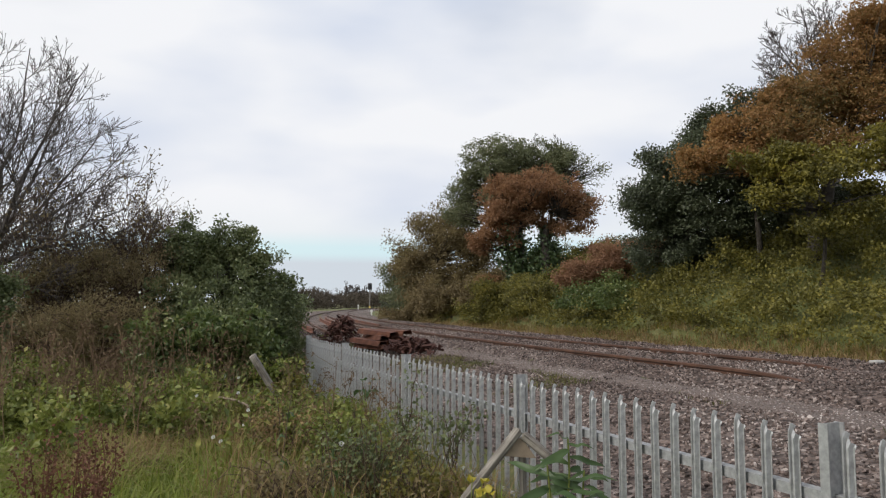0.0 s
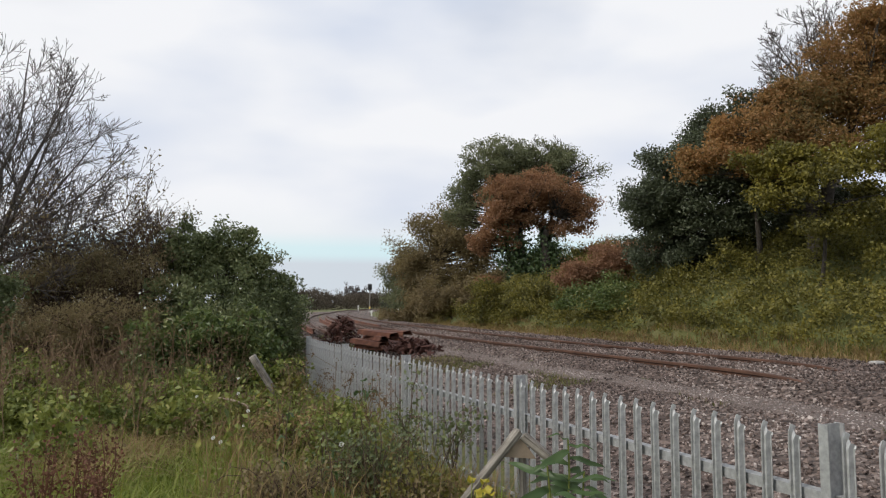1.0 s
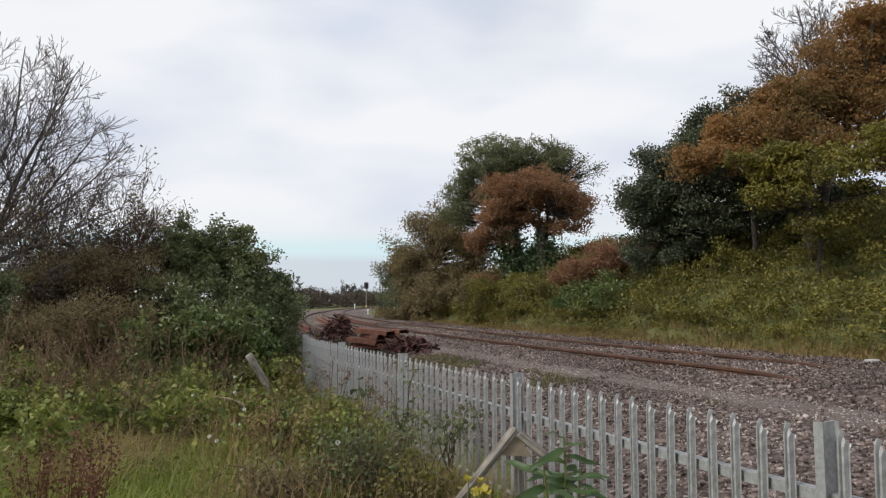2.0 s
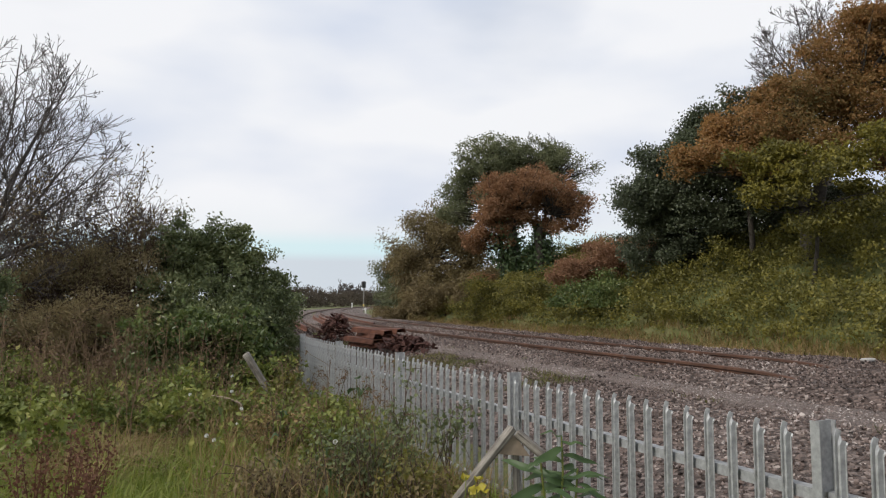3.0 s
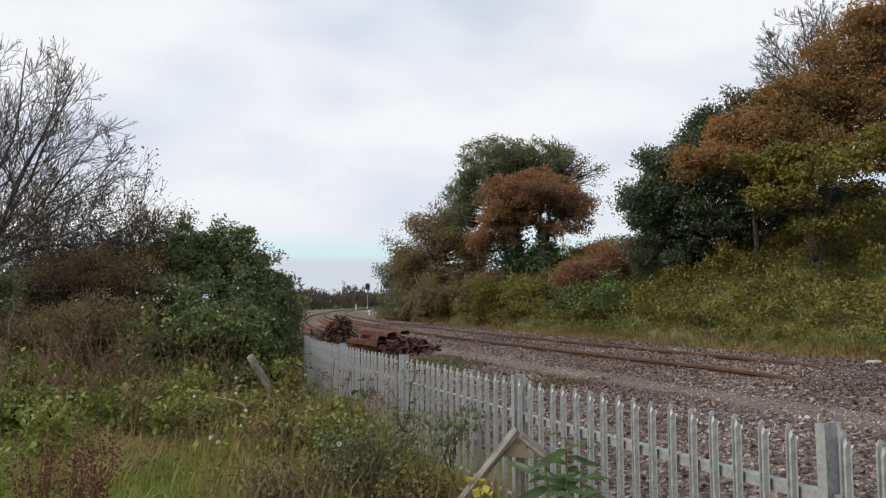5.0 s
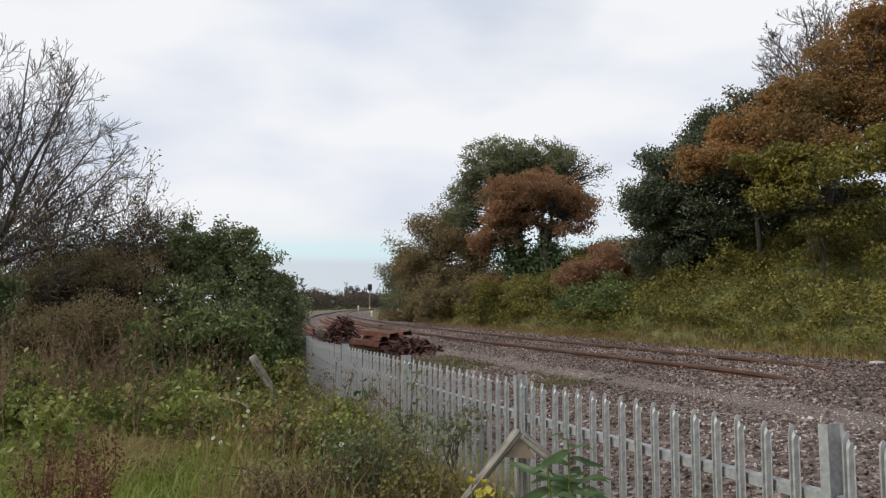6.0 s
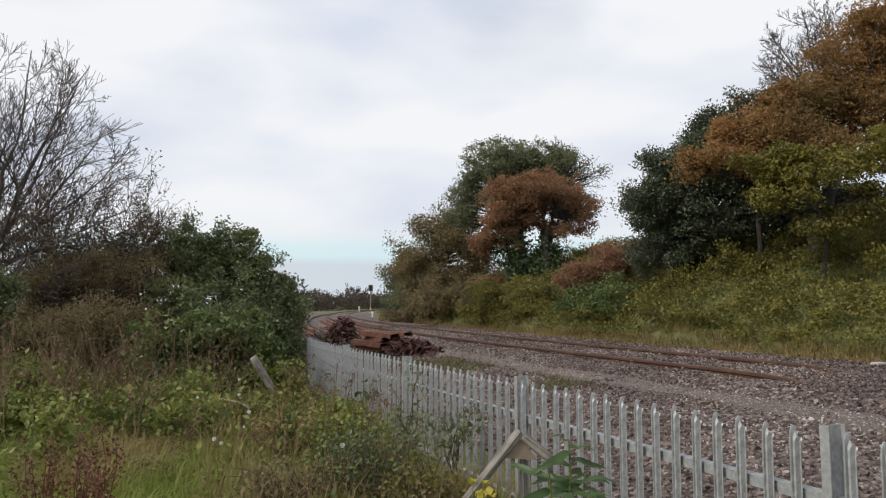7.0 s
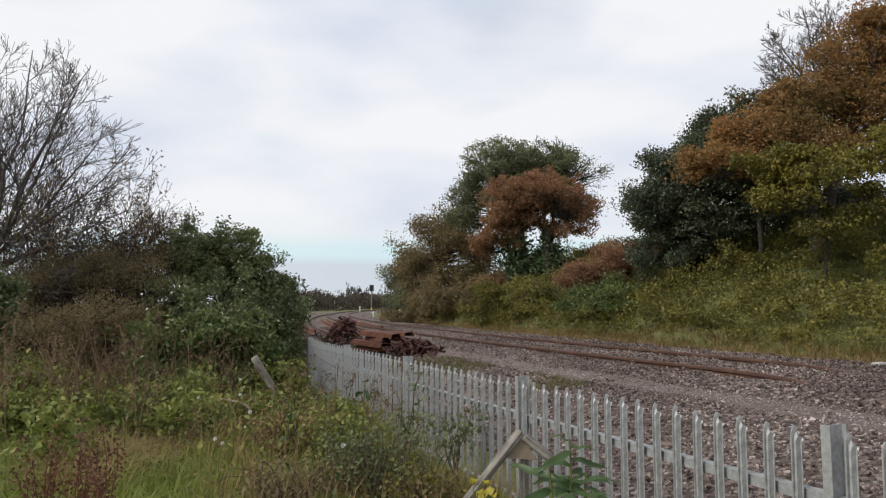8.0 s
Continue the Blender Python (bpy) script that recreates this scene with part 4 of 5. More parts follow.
def make_left_side():
    tree("evergreen_bush", (-4.19, 13.8), [(0, 0, 0, 0, 1.4, 0.10), (-0.5, 0.1, -0.9, 0, 1.6, 0.08), (0.4, 0, 0.7, 0, 1.2, 0.07)],
         [(-0.4, 0.0, 2.75, 0.6, 0.5, 0.45), (-0.75, 0.0, 2.65, 0.67, 0.57, 0.58), (-0.01, 0.0, 2.55, 0.67, 0.57, 0.54), (0.5, 0.0, 2.2, 0.54, 0.52, 0.6), (0.9, 0.0, 1.7, 0.45, 0.49, 0.56), (0.15, -0.8, 1.5, 0.95, 0.81, 0.74),
          (0.84, -0.6, 1.15, 0.69, 0.59, 0.6), (-1.49, 0.6, 2.55, 0.53, 0.45, 0.47), (-1.02, -0.5, 1.6, 0.65, 0.55, 0.59), (-0.2, -0.4, 0.7, 1.3, 0.8, 0.6), (1.0, -0.2, 0.6, 0.6, 0.6, 0.5),
          (-0.9, 0, 3.25, 0.12, 0.12, 0.22), (-0.2, 0, 3.1, 0.10, 0.10, 0.26), (0.1, 0.1, 3.05, 0.09, 0.09, 0.28), (0.35, 0, 2.9, 0.10, 0.10, 0.28), (0.7, 0, 2.55, 0.10, 0.10, 0.25), (1.1, 0, 2.1, 0.10, 0.10, 0.2)],
         M["bush_leaf"], 0.085, 30, 26, 0.11, "large rounded dark green evergreen bush beside the fence", "bush", seed=41)
    tree("evergreen_bush", (-4.3, 17.6), [(0, 0, 0, 0, 0.9, 0.07)], [(0, 0, 1.15, 0.5, 0.6, 0.55), (0.4, 0.8, 1.0, 0.4, 0.5, 0.4), (-0.6, 0, 1.4, 0.6, 0.7, 0.6)],
         M["bush_leaf"], 0.09, 24, 30, 0.14, "smaller dark green bush behind the end of the fence", "bush", seed=44)
    tree("dead_thicket", (-6.28, 12.9), [(0, 0, 0, 0, 1.4, 0.05), (-0.8, 0, -0.9, 0, 1.4, 0.05), (0.6, 0, 0.7, 0, 1.5, 0.05)],
         [(0.7, 0.0, 2.35, 0.62, 0.52, 0.5), (-0.01, 0.0, 2.3, 0.72, 0.61, 0.6), (-0.83, 0.0, 2.2, 0.72, 0.61, 0.56), (-1.44, 0.0, 2.2, 0.51, 0.44, 0.51), (0.7, -0.8, 1.5, 0.76, 0.65, 0.5), (-0.14, -1.0, 1.4, 0.7, 0.56, 0.5),
          (-1.0, -0.6, 1.3, 0.8, 0.6, 0.6), (0.3, -0.4, 0.7, 1.2, 0.7, 0.6)],
         M["thicket_leaf"], 0.07, 28, 20, 0.16, "tangled thicket of brown dying stems and leaves", "thicket", seed=45, bark="brown_twig", limb_every=2, slim=0.35)
    tree("leafy_mound", (-3.9, 11.4), [(0, 0, 0, 0, 1.0, 0.04), (-0.5, 0, -0.6, 0, 0.9, 0.03)],
         [(0.0, 0, 1.25, 0.75, 0.6, 0.5), (-0.75, -0.1, 1.0, 0.6, 0.5, 0.5), (0.7, 0.2, 0.95, 0.55, 0.5, 0.55), (-0.2, -0.3, 0.55, 1.0, 0.6, 0.5)],
         M["laurel_leaf"], 0.125, 22, 14, 0.13, "mound of larger-leaved green bramble and bindweed before the bush", "shrub", seed=48, bark="brown_twig", slim=0.55, droop=0.5)
    tree("dark_bush", (-6.7, 10.3), [(0, 0, 0, 0, 1.2, 0.05)], [(-0.05, 0, 2.0, 0.34, 0.35, 0.36), (0.05, 0, 1.55, 0.4, 0.35, 0.32), (-0.3, 0, 1.0, 0.5, 0.4, 0.5)], M["bush_leaf"], 0.09, 30, 26, 0.13,
         "dark green leafy bush among the weeds", "bush", seed=46)
    fanned_tree("bare_tree", (-8.6, 12.9), (-8.4, 12.9, 2.6), [(-35, 10, 3.4, 0), (-16, -20, 3.8, 0), (-4, 15, 4.1, 0), (5, -8, 4.2, 0), (13, 20, 4.1, 0), (21, -15, 3.9, 0), (29, 5, 3.7, 0), (37, -20, 3.5, 0), (45, 15, 3.4, 0), (53, -5, 3.3, 0.1), (61, 10, 3.2, 0.2), (68, -12, 3.0, 0.3), (76, 5, 2.6, 0.6), (84, -5, 2.2, 0.9)],
                "leafless tree with fine upturned branches", 42, "twig", 11, 7, 3, 0.10, 0.0048, 0.22)
    bare_tree("bare_shrub", (-7.1, 13.9), 5.2, (0.10, 0), 0.85, "leafless brown shrub with a few dead leaves", 43, "brown_twig", 4, 0.04, ("brown_leaf", 9500, 0.06), 11, "shrub", stop=0.0045)
    bare_tree("bare_shrub", (-8.3, 13.4), 4.8, (0.10, 0), 0.85, "leafless brown shrub with a few dead leaves", 47, "brown_twig", 4, 0.04, ("brown_leaf", 6000, 0.06), 8, "shrub", stop=0.0045)


make_left_side()


# ---- rusty scrap, signal and far distance ----
def make_scrap():
    d = Vector((-0.527, 0.85, 0))
    yaw = math.atan2(d.y, d.x)
    rng = random.Random(9)
    # a trough-shaped steel sleeper
    prof = [(-0.14, 0.0), (-0.10, 0.10), (0.10, 0.10), (0.14, 0.0), (0.125, 0.0), (0.09, 0.088), (-0.09, 0.088), (-0.125, 0.0)]
    V = [(x, y, z) for x in (-0.66, 0.66) for y, z in prof]
    k = len(prof)
    F = [(j, (j + 1) % k, k + (j + 1) % k, k + j) for j in range(k)]
    me = mesh_np("steel_sleeper", V, F)
    me.materials.append(M["rust"])
    for layer in range(4):
        for j in range(3 - layer // 2):
            c = Vector((-1.35, 15.95, 0)) + Vector((-d.y, d.x, 0)) * ((j - 1) * 0.30 + 0.05 * layer + rng.uniform(-.03, .03)) + d * rng.uniform(-.12, .12)
            ob = part("steel_sleeper", me, None)
            ob.matrix_world = Matrix.Translation((c.x, c.y, gz(-1.45, 16.1) + 0.02 + 0.102 * layer)) @ Matrix.Rotation(yaw + rng.uniform(-.16, .16), 4, "Z") @ pose(0, 0, 0, rng.uniform(-7, 7), rng.uniform(-2, 3), 0)
            tagged(ob, "rust-red pressed steel sleeper in a stack by the line", "sleeper", "stack of rusty sleepers")
    # heaps of broken fastenings
    shapes = []
    nr = np.random.default_rng(10)
    for i in range(6):
        v, f = stones(1, nr, np.zeros((1, 3)), np.ones(1), CUBE_V, CUBE_F)
        m = mesh_np("scrap_piece", v * np.array((1.3, 0.8, 0.6)), f)
        m.materials.append(M["dark_rust"])
        shapes.append(m)
    for (cx, cy, lx, ly, hz, n) in ((-2.55, 17.9, 0.8, 0.5, 0.74, 300), (-0.62, 14.6, 1.0, 0.6, 0.30, 300)):
        g = gz(cx, cy)
        heap = thing("scrap_heap", (cx, cy, g), "heap of dark rusted iron track fastenings", "scrap heap", "scrap by the line")
        heap.rotation_euler = (0, 0, yaw)
        for i in range(n):
            a, b = rng.gauss(0, 0.42), rng.gauss(0, 0.42)
            r = min(1.0, a * a + b * b)
            z = hz * (1 - r) * rng.uniform(0.05, 1.0) ** 0.6 + 0.02
            ob = part("scrap_piece", shapes[i % 6], None, heap)
            ob.matrix_local = pose(a * lx, b * ly, z, rng.uniform(-40, 40), rng.uniform(-50, 50), rng.uniform(0, 360)) @ Matrix.Diagonal((*(rng.uniform(0.05, 0.16), rng.uniform(0.04, 0.08), rng.uniform(0.03, 0.07)), 1))


make_scrap()


def make_signal():
    x, y = -6.85, 66.0
    z = gz(x, y)
    sig = thing("railway_signal", (x, y, z), "short grey colour-light railway signal beside the curve", "signal")
    bm = bmesh.new()
    bmesh.ops.create_cone(bm, cap_ends=True, segments=10, radius1=0.05, radius2=0.045, depth=2.3, matrix=Matrix.Translation((0, 0, 1.1)))
    part("mast", bm, M["mast_grey"], sig)
    bm = bmesh.new()
    box(bm, (0.42, 0.2, 0.62), Matrix.Translation((0, -0.02, 2.4)), 0.05)
    head = part("head", bm, M["dark_metal"], sig)
    for dz in (2.27, 2.52):
        bm = bmesh.new()
        bmesh.ops.create_cone(bm, cap_ends=False, segments=12, radius1=0.10, radius2=0.11, depth=0.2, matrix=Matrix.Translation((0, -0.2, dz)) @ Matrix.Rotation(math.pi / 2, 4, "X"))
        part("hood", bm, M["dark_metal"], head)
    bm = bmesh.new()
    box(bm, (0.15, 0.04, 0.2), Matrix.Translation((0, -0.09, 0.45)), 0.01)
    part("plate", bm, M["yellow_paint"], sig, "faded yellow identification plate")
    bm = bmesh.new()
    box(bm, (0.3, 0.3, 0.2), Matrix.Translation((0, 0, 0.0)), 0.03)
    part("base", bm, M["concrete"], sig)
    for (px, py, h) in ((-4.75, 47.0, 0.3), (-2.9, 45.5, 0.3), (-8.9, 74.0, 0.5)):
        m = thing("marker_post", (px, py, gz(px, py)), "small white marker post beside the railway", "marker post", "marker posts")
        bm = bmesh.new()
        box(bm, (0.09, 0.07, h), Matrix.Translation((0, 0, h / 2)), 0.02)
        part("post", bm, M["white_paint"], m)
        bm = bmesh.new()
        box(bm, (0.14, 0.05, 0.12), Matrix.Translation((0, -0.03, h + 0.03)), 0.01)
        part("plate", bm, M["white_paint"], m)


make_signal()


def make_distance():
    rng = np.random.default_rng(71)
    blobs = []
    for i in range(26):
        x = -48 + i * 2.6
        y = 165 + 14 * math.sin(i * 0.7)
        blobs.append((x, y, 2.3 + 0.5 * math.sin(i * 1.9), 3.4, 3.0, 1.9 + 0.5 * math.sin(i * 2.7)))
    pts, _ = clump_points(blobs, 1.0, 0.6, 16, rng)
    v, f = leaf_arrays(pts, 0.36, rng)
    tagged(part("far_hedge", mesh_np("far_hedge", v, f), M["far_hedge"]), "distant brown hedgerow across the end of the line", "hedge", kind="stuff")
    blobs = [(-31 + 2.7 * i, 110 + 3.2 * i, 2.0, 2.6, 2.4, 1.6 + 0.4 * math.sin(i * 2.1)) for i in range(12)]
    blobs += [(-16.5 + 0.9 * i, 76 + 8 * i, 1.5, 1.9, 2.4, 1.3 + 0.3 * math.sin(i * 1.7)) for i in range(6)]
    blobs += [(-15.5 - 1.6 * i, 60 + 6 * i, 1.4, 1.9, 2.4, 1.2 + 0.3 * math.sin(i * 2.1)) for i in range(8)]
    pts, _ = clump_points(blobs, 1.6, 0.4, 16, rng)
    v, f = leaf_arrays(pts, 0.25, rng)
    tagged(part("lineside_hedge", mesh_np("lineside_hedge", v, f), M["far_hedge"]), "scrubby dark hedge along the outside of the curve", "hedge", kind="stuff")
    blobs = [(1.0 + 2.6 * i, 78 + 5 * i, 2.2, 3.0, 2.6, 2.0 + 0.4 * math.sin(i * 2.1)) for i in range(8)]
    pts, _ = clump_points(blobs, 1.5, 0.45, 16, rng)
    v, f = leaf_arrays(pts, 0.28, rng)
    tagged(part("inner_hedge", mesh_np("inner_hedge", v, f), M["brown_leaf"]), "brown hedge along the inside of the curve", "hedge", kind="stuff")
    bare_tree("bare_tree", (-18.5, 150.0), 6.0, (0, 0), 0.9, "small leafless tree far off on the skyline", 72, "twig", 4, 0.10, stems=4, stop=0.035)


make_distance()


# ---- foreground weeds ----
def left_field(n, rng, x_range, y_range, power=1.5):
    y = y_range[0] + (y_range[1] - y_range[0]) * rng.uniform(0, 1, n) ** power
    x = rng.uniform(*x_range, n) * y / y_range[1]
    s, p = sp(x, y)
    k = p < 2.62
    return x[k], y[k]


def make_field():
    rng = np.random.default_rng(81)
    x, y = left_field(92000, rng, (-11, 5), (3.6, 15.5))
    v, f = blade_arrays(x, y, ground_z(x, y) - 0.02, 0.27, 0.0045, 1.0, rng)
    tagged(part("grass", mesh_np("grass", v, f), M["grass"]), "rough uncut green grass", "grass", kind="stuff")
    x, y = left_field(80000, rng, (-11, 5), (3.8, 13))
    k = patchy(x, y, 0.8, 9, 0.36)
    x, y = x[k], y[k]
    v, f = blade_arrays(x, y, ground_z(x, y) - 0.02, 0.42, 0.0032, 1.6, rng)
    tagged(part("dry_grass", mesh_np("dry_grass", v, f), M["straw"]), "matted dry straw-coloured grass among the green", "grass", kind="stuff")
    x, y = rng.uniform(-6.5, 2.5, 11000), rng.uniform(-4.0, 4.0, 11000)
    k = sp(x, y)[1] < 2.6
    x, y = x[k], y[k]
    v, f = blade_arrays(x, y, ground_z(x, y) - 0.02, 0.16, 0.005, 1.1, rng)
    tagged(part("short_grass", mesh_np("short_grass", v, f), M["grass"]), "short trodden green grass", "grass", kind="stuff")
    # leafy weeds
    n = 10500
    x, y = left_field(n, rng, (-11, 3), (6.3, 14.5), 1.0)
    k = patchy(x, y, 0.75, 2, -0.16) & ((y > 7.4) | patchy(x, y, 0.9, 6, 0.08))
    x, y = x[k], y[k]
    low = np.interp(sp(x, y)[1], [1.2, 2.2], [1.0, 0.35])
    h = low * np.array([0.30 + 0.34 * (noise.noise(Vector((a * 0.8, b * 0.8, 5))) + 0.4) for a, b in zip(x, y)])
    c = np.stack([x, y, ground_z(x, y) + np.maximum(h, 0.08) * rng.uniform(0.5, 1.2, len(x))], 1)
    pts = (c[:, None, :] + rng.normal(size=(len(c), 18, 3)) * np.array((0.12, 0.12, 0.12))).reshape(-1, 3)
    v, f = leaf_arrays(pts, 0.064, rng, 0.25, 0.6, up=0.6, spread=0.6)
    tagged(part("leafy_weeds", mesh_np("leafy_weeds", v, f), M["nettle"]), "tangle of green bindweed and nettle leaves", "weeds", kind="stuff")
    pick = c[rng.integers(0, len(c), 900)] + np.array((0, 0, 0.10)) + rng.normal(size=(900, 3)) * 0.06
    v, f = leaf_arrays(pick, 0.10, rng, 0.3, 0.85, up=0.6, spread=0.6)
    tagged(part("faded_leaves", mesh_np("faded_leaves", v, f), M["pale_leaf"]), "pale yellowing bindweed leaves among the weeds", "weeds", kind="stuff")
    x, y = left_field(15000, rng, (-11, 3), (4.2, 12.0), 1.1)
    k = patchy(x, y, 0.7, 13, 0.12)
    x, y = x[k], y[k]
    v, f = blade_arrays(x, y, ground_z(x, y) + 0.04, 0.24, 0.004, 2.2, rng)
    tagged(part("fallen_stalks", mesh_np("fallen_stalks", v, f), M["dead_stem"]), "flattened brown dead stalks and grass", "grass", kind="stuff")
    # dead standing stems
    n = 260
    x, y = left_field(n, rng, (-9.5, 1.0), (7.2, 12.5), 1.0)
    # tall dead willowherb in two drifts
    x = np.concatenate([x, -5.1 + 0.35 * rng.normal(size=24), -4.4 + 0.25 * rng.normal(size=28), -3.3 + 0.45 * rng.normal(size=20)])
    y = np.concatenate([y, 9.0 + 0.4 * rng.normal(size=24), 9.2 + 0.4 * rng.normal(size=28), 9.6 + 0.4 * rng.normal(size=20)])
    paths = []
    leafs = []
    for a, b in zip(x, y):
        hh = rng.uniform(0.6, 1.35) * (1.1 if a < -3.0 else 0.7)
        g = gz(a, b)
        end = (a + rng.normal() * 0.2, b + rng.normal() * 0.15, g + hh)
        paths.append(bent((a, b, g - 0.03), end, 0.006, 0.003, rng, 4, 0.05))
        for t in rng.uniform(0.3, 1.0, 5):
            p0 = np.array((a, b, g)) * (1 - t) + np.array(end) * t
            p1 = p0 + np.array((rng.normal() * 0.11, rng.normal() * 0.11, rng.uniform(0.04, 0.2)))
            paths.append([(p0, 0.003), (p1, 0.002)])
            leafs += [p1 + rng.normal(size=3) * 0.03 for _ in range(5)]
    tagged(part("dead_stems", mesh_np("dead_stems", *tube_arrays(paths, 3)), M["dead_stem"]), "standing dead brown weed stems", "weeds", kind="stuff")
    v, f = leaf_arrays(np.array(leafs), 0.045, rng, 0.4, 0.4)
    tagged(part("seed_heads", mesh_np("seed_heads", v, f), M["dead_stem"]), "withered brown seed heads and leaves", "weeds", kind="stuff")


make_field()


def make_long_grass():
    """Taller seeding grass along the near side of the fence."""
    rng = np.random.default_rng(83)
    n = 1700
    y = rng.uniform(4.3, 8.5, n)
    x = rng.uniform(-1.7, 0.4, n) - 0.32 * (y - 5)
    x, y = x[sp(x, y)[1] < 2.6], y[sp(x, y)[1] < 2.6]
    v, f = blade_arrays(x, y, ground_z(x, y) - 0.02, 0.62, 0.003, 0.7, rng)
    tagged(part("long_grass", mesh_np("long_grass", v, f), M["straw"]), "long dry grass stalks among the brambles", "grass", kind="stuff")
    x, y = left_field(5000, rng, (-9, 1.5), (4.6, 9.0), 1.0)
    v, f = blade_arrays(x, y, ground_z(x, y) - 0.02, 0.40, 0.005, 1.1, rng)
    tagged(part("long_green_grass", mesh_np("long_green_grass", v, f), M["grass"]), "longer tufts of bright green grass", "grass", kind="stuff")


make_long_grass()


def flower(at, seed):
    rng = np.random.default_rng(seed)
    g = gz(at[0], at[1])
    top = thing("bindweed_flower", (at[0], at[1], g), "single white bindweed flower on a thin stem", "flower", "white flowers among the weeds")
    part("stem", mesh_np("stem", *tube_arrays([bent((0, 0, 0), (0, 0, at[2] - g), 0.003, 0.002, rng, 4, 0.04)], 4)), M["nettle"], top)
    bm = bmesh.new()
    bmesh.ops.create_cone(bm, cap_ends=False, segments=10, radius1=0.004, radius2=0.02, depth=0.026, matrix=Matrix.Translation((0, 0, at[2] - g)) @ pose(0, 0, 0, 60, rng.uniform(-30, 30), 0))
    part("petal", bm, M["petal"], top)


for i, at in enumerate([(-4.55, 10.5, 1.84), (-4.38, 10.3, 1.62), (-3.53, 12.2, 1.94), (-2.60, 9.0, 0.73), (-2.13, 6.6, 0.44), (-2.06, 6.6, 0.40), (-2.06, 7.5, 0.55), (-1.96, 7.0, 0.48), (-0.74, 5.2, 0.66), (-2.92, 8.4, 0.58), (-2.37, 8.2, 0.64)]):
    flower(at, 90 + i)


def dock(at, height, seed):
    rng = np.random.default_rng(seed)
    top = thing("dock_plant", (at[0], at[1], gz(*at)), "dead dock plant with dark red-brown seed spikes", "weed", "dead docks")
    paths, seeds = [], []
    for k in range(9):
        e = np.array((rng.normal() * 0.10, rng.normal() * 0.10, height * rng.uniform(0.7, 1.05)))
        path = bent((rng.normal() * 0.03, rng.normal() * 0.03, 0), e, 0.006, 0.003, rng, 5, 0.05)
        paths.append(path)
        for p, _ in path[2:]:
            seeds.append(p + rng.normal(size=(26, 3)) * np.array((0.018, 0.018, 0.07)))
    part("stem", mesh_np("stem", *tube_arrays(paths, 4)), M["dock"], top)
    v, f = leaf_arrays(np.concatenate(seeds), 0.022, rng, 0.2, 0.8)
    tagged(part("seed_spike", mesh_np("seed_spike", v, f), M["dock"], top), kind="stuff")


for i, (a, b, h) in enumerate([(-2.52, 4.5, 0.72), (-2.28, 4.6, 0.78), (-2.12, 4.4, 0.66)]):
    dock((a, b), h, 110 + i)


def bramble(at, height, spread, stems, leaf_mat, seed, label, leaf=0.06, count=9):
    """Arching stems with leaves in threes."""
    rng = np.random.default_rng(seed)
    top = thing("bramble", (at[0], at[1], gz(*at)), label, "bramble", "brambles in the rough grass")
    paths, leafs = [], []
    for k in range(stems):
        a = rng.uniform(0, 2 * math.pi)
        r = spread * rng.uniform(0.3, 1.0)
        h = height * rng.uniform(0.55, 1.1)
        end = np.array((math.cos(a) * r, math.sin(a) * r * 0.7, h * rng.uniform(0.55, 1.0)))
        start = np.array((rng.normal() * 0.16 * spread, rng.normal() * 0.16 * spread, -0.02))
        path = []
        for t in np.linspace(0, 1, 7):
            p = start + (end - start) * t
            p[2] = h * math.sin(t * 2.0) / math.sin(1.57) if t < 1 else end[2]
            p = p + rng.normal(size=3) * 0.02
            path.append((p, 0.005 - 0.003 * t))
        paths.append(path)
        for _ in range(count):
            t = rng.uniform(0.25, 1) * 5.99
            i = int(t)
            c = path[i][0] + (path[i + 1][0] - path[i][0]) * (t - i) + rng.normal(size=3) * 0.045
            leafs.append(c + rng.normal(size=(4, 3)) * 0.035)
    tagged(part("stem", mesh_np("stem", *tube_arrays(paths, 4)), M["brown_twig"], top), kind="stuff")
    v, f = leaf_arrays(np.concatenate(leafs), leaf, rng, 0.25, 0.7, up=0.4, spread=0.5)
    tagged(part("leafage", mesh_np("leafage", v, f), M[leaf_mat], top), kind="stuff")
    return top


BR = "straggling bramble with small dull green leaves"
DY = "dying bramble with brown-green leaves beside the fence"
bramble((-0.5, 5.3), 0.74, 0.50, 60, "bush_leaf", 121, DY, 0.032, 9)
bramble((-0.2, 5.0), 0.62, 0.42, 30, "bramble_leaf", 122, BR, 0.034, 8)
bramble((-0.85, 6.0), 0.80, 0.50, 44, "nettle", 123, BR, 0.038, 8)
bramble((-1.15, 5.2), 0.50, 0.55, 40, "thicket_leaf", 124, DY, 0.032, 8)
bramble((0.0, 4.6), 0.45, 0.35, 26, "brown_leaf", 125, DY, 0.034, 8)
bramble((-0.38, 6.9), 0.92, 0.40, 9, "bush_leaf", 126, BR, 0.042, 9)
bramble((0.05, 6.0), 0.80, 0.35, 8, "bush_leaf", 131, BR, 0.042, 9)
bramble((-1.2, 8.6), 0.42, 0.40, 20, "nettle", 127, BR, 0.055, 9)
bramble((-2.1, 9.4), 0.62, 0.5, 30, "bramble_leaf", 128, BR, 0.055, 9)
bramble((-2.5, 10.8), 0.70, 0.55, 36, "nettle", 129, BR, 0.065, 9)
bramble((-5.6, 9.3), 0.75, 0.7, 46, "nettle", 132, BR, 0.06, 11)
bramble((-5.0, 8.4), 0.55, 0.7, 40, "nettle", 133, BR, 0.055, 11)
bramble((-1.6, 7.4), 0.50, 0.7, 40, "straw", 130, "withered bramble with dry straw-coloured leaves", 0.036, 8)


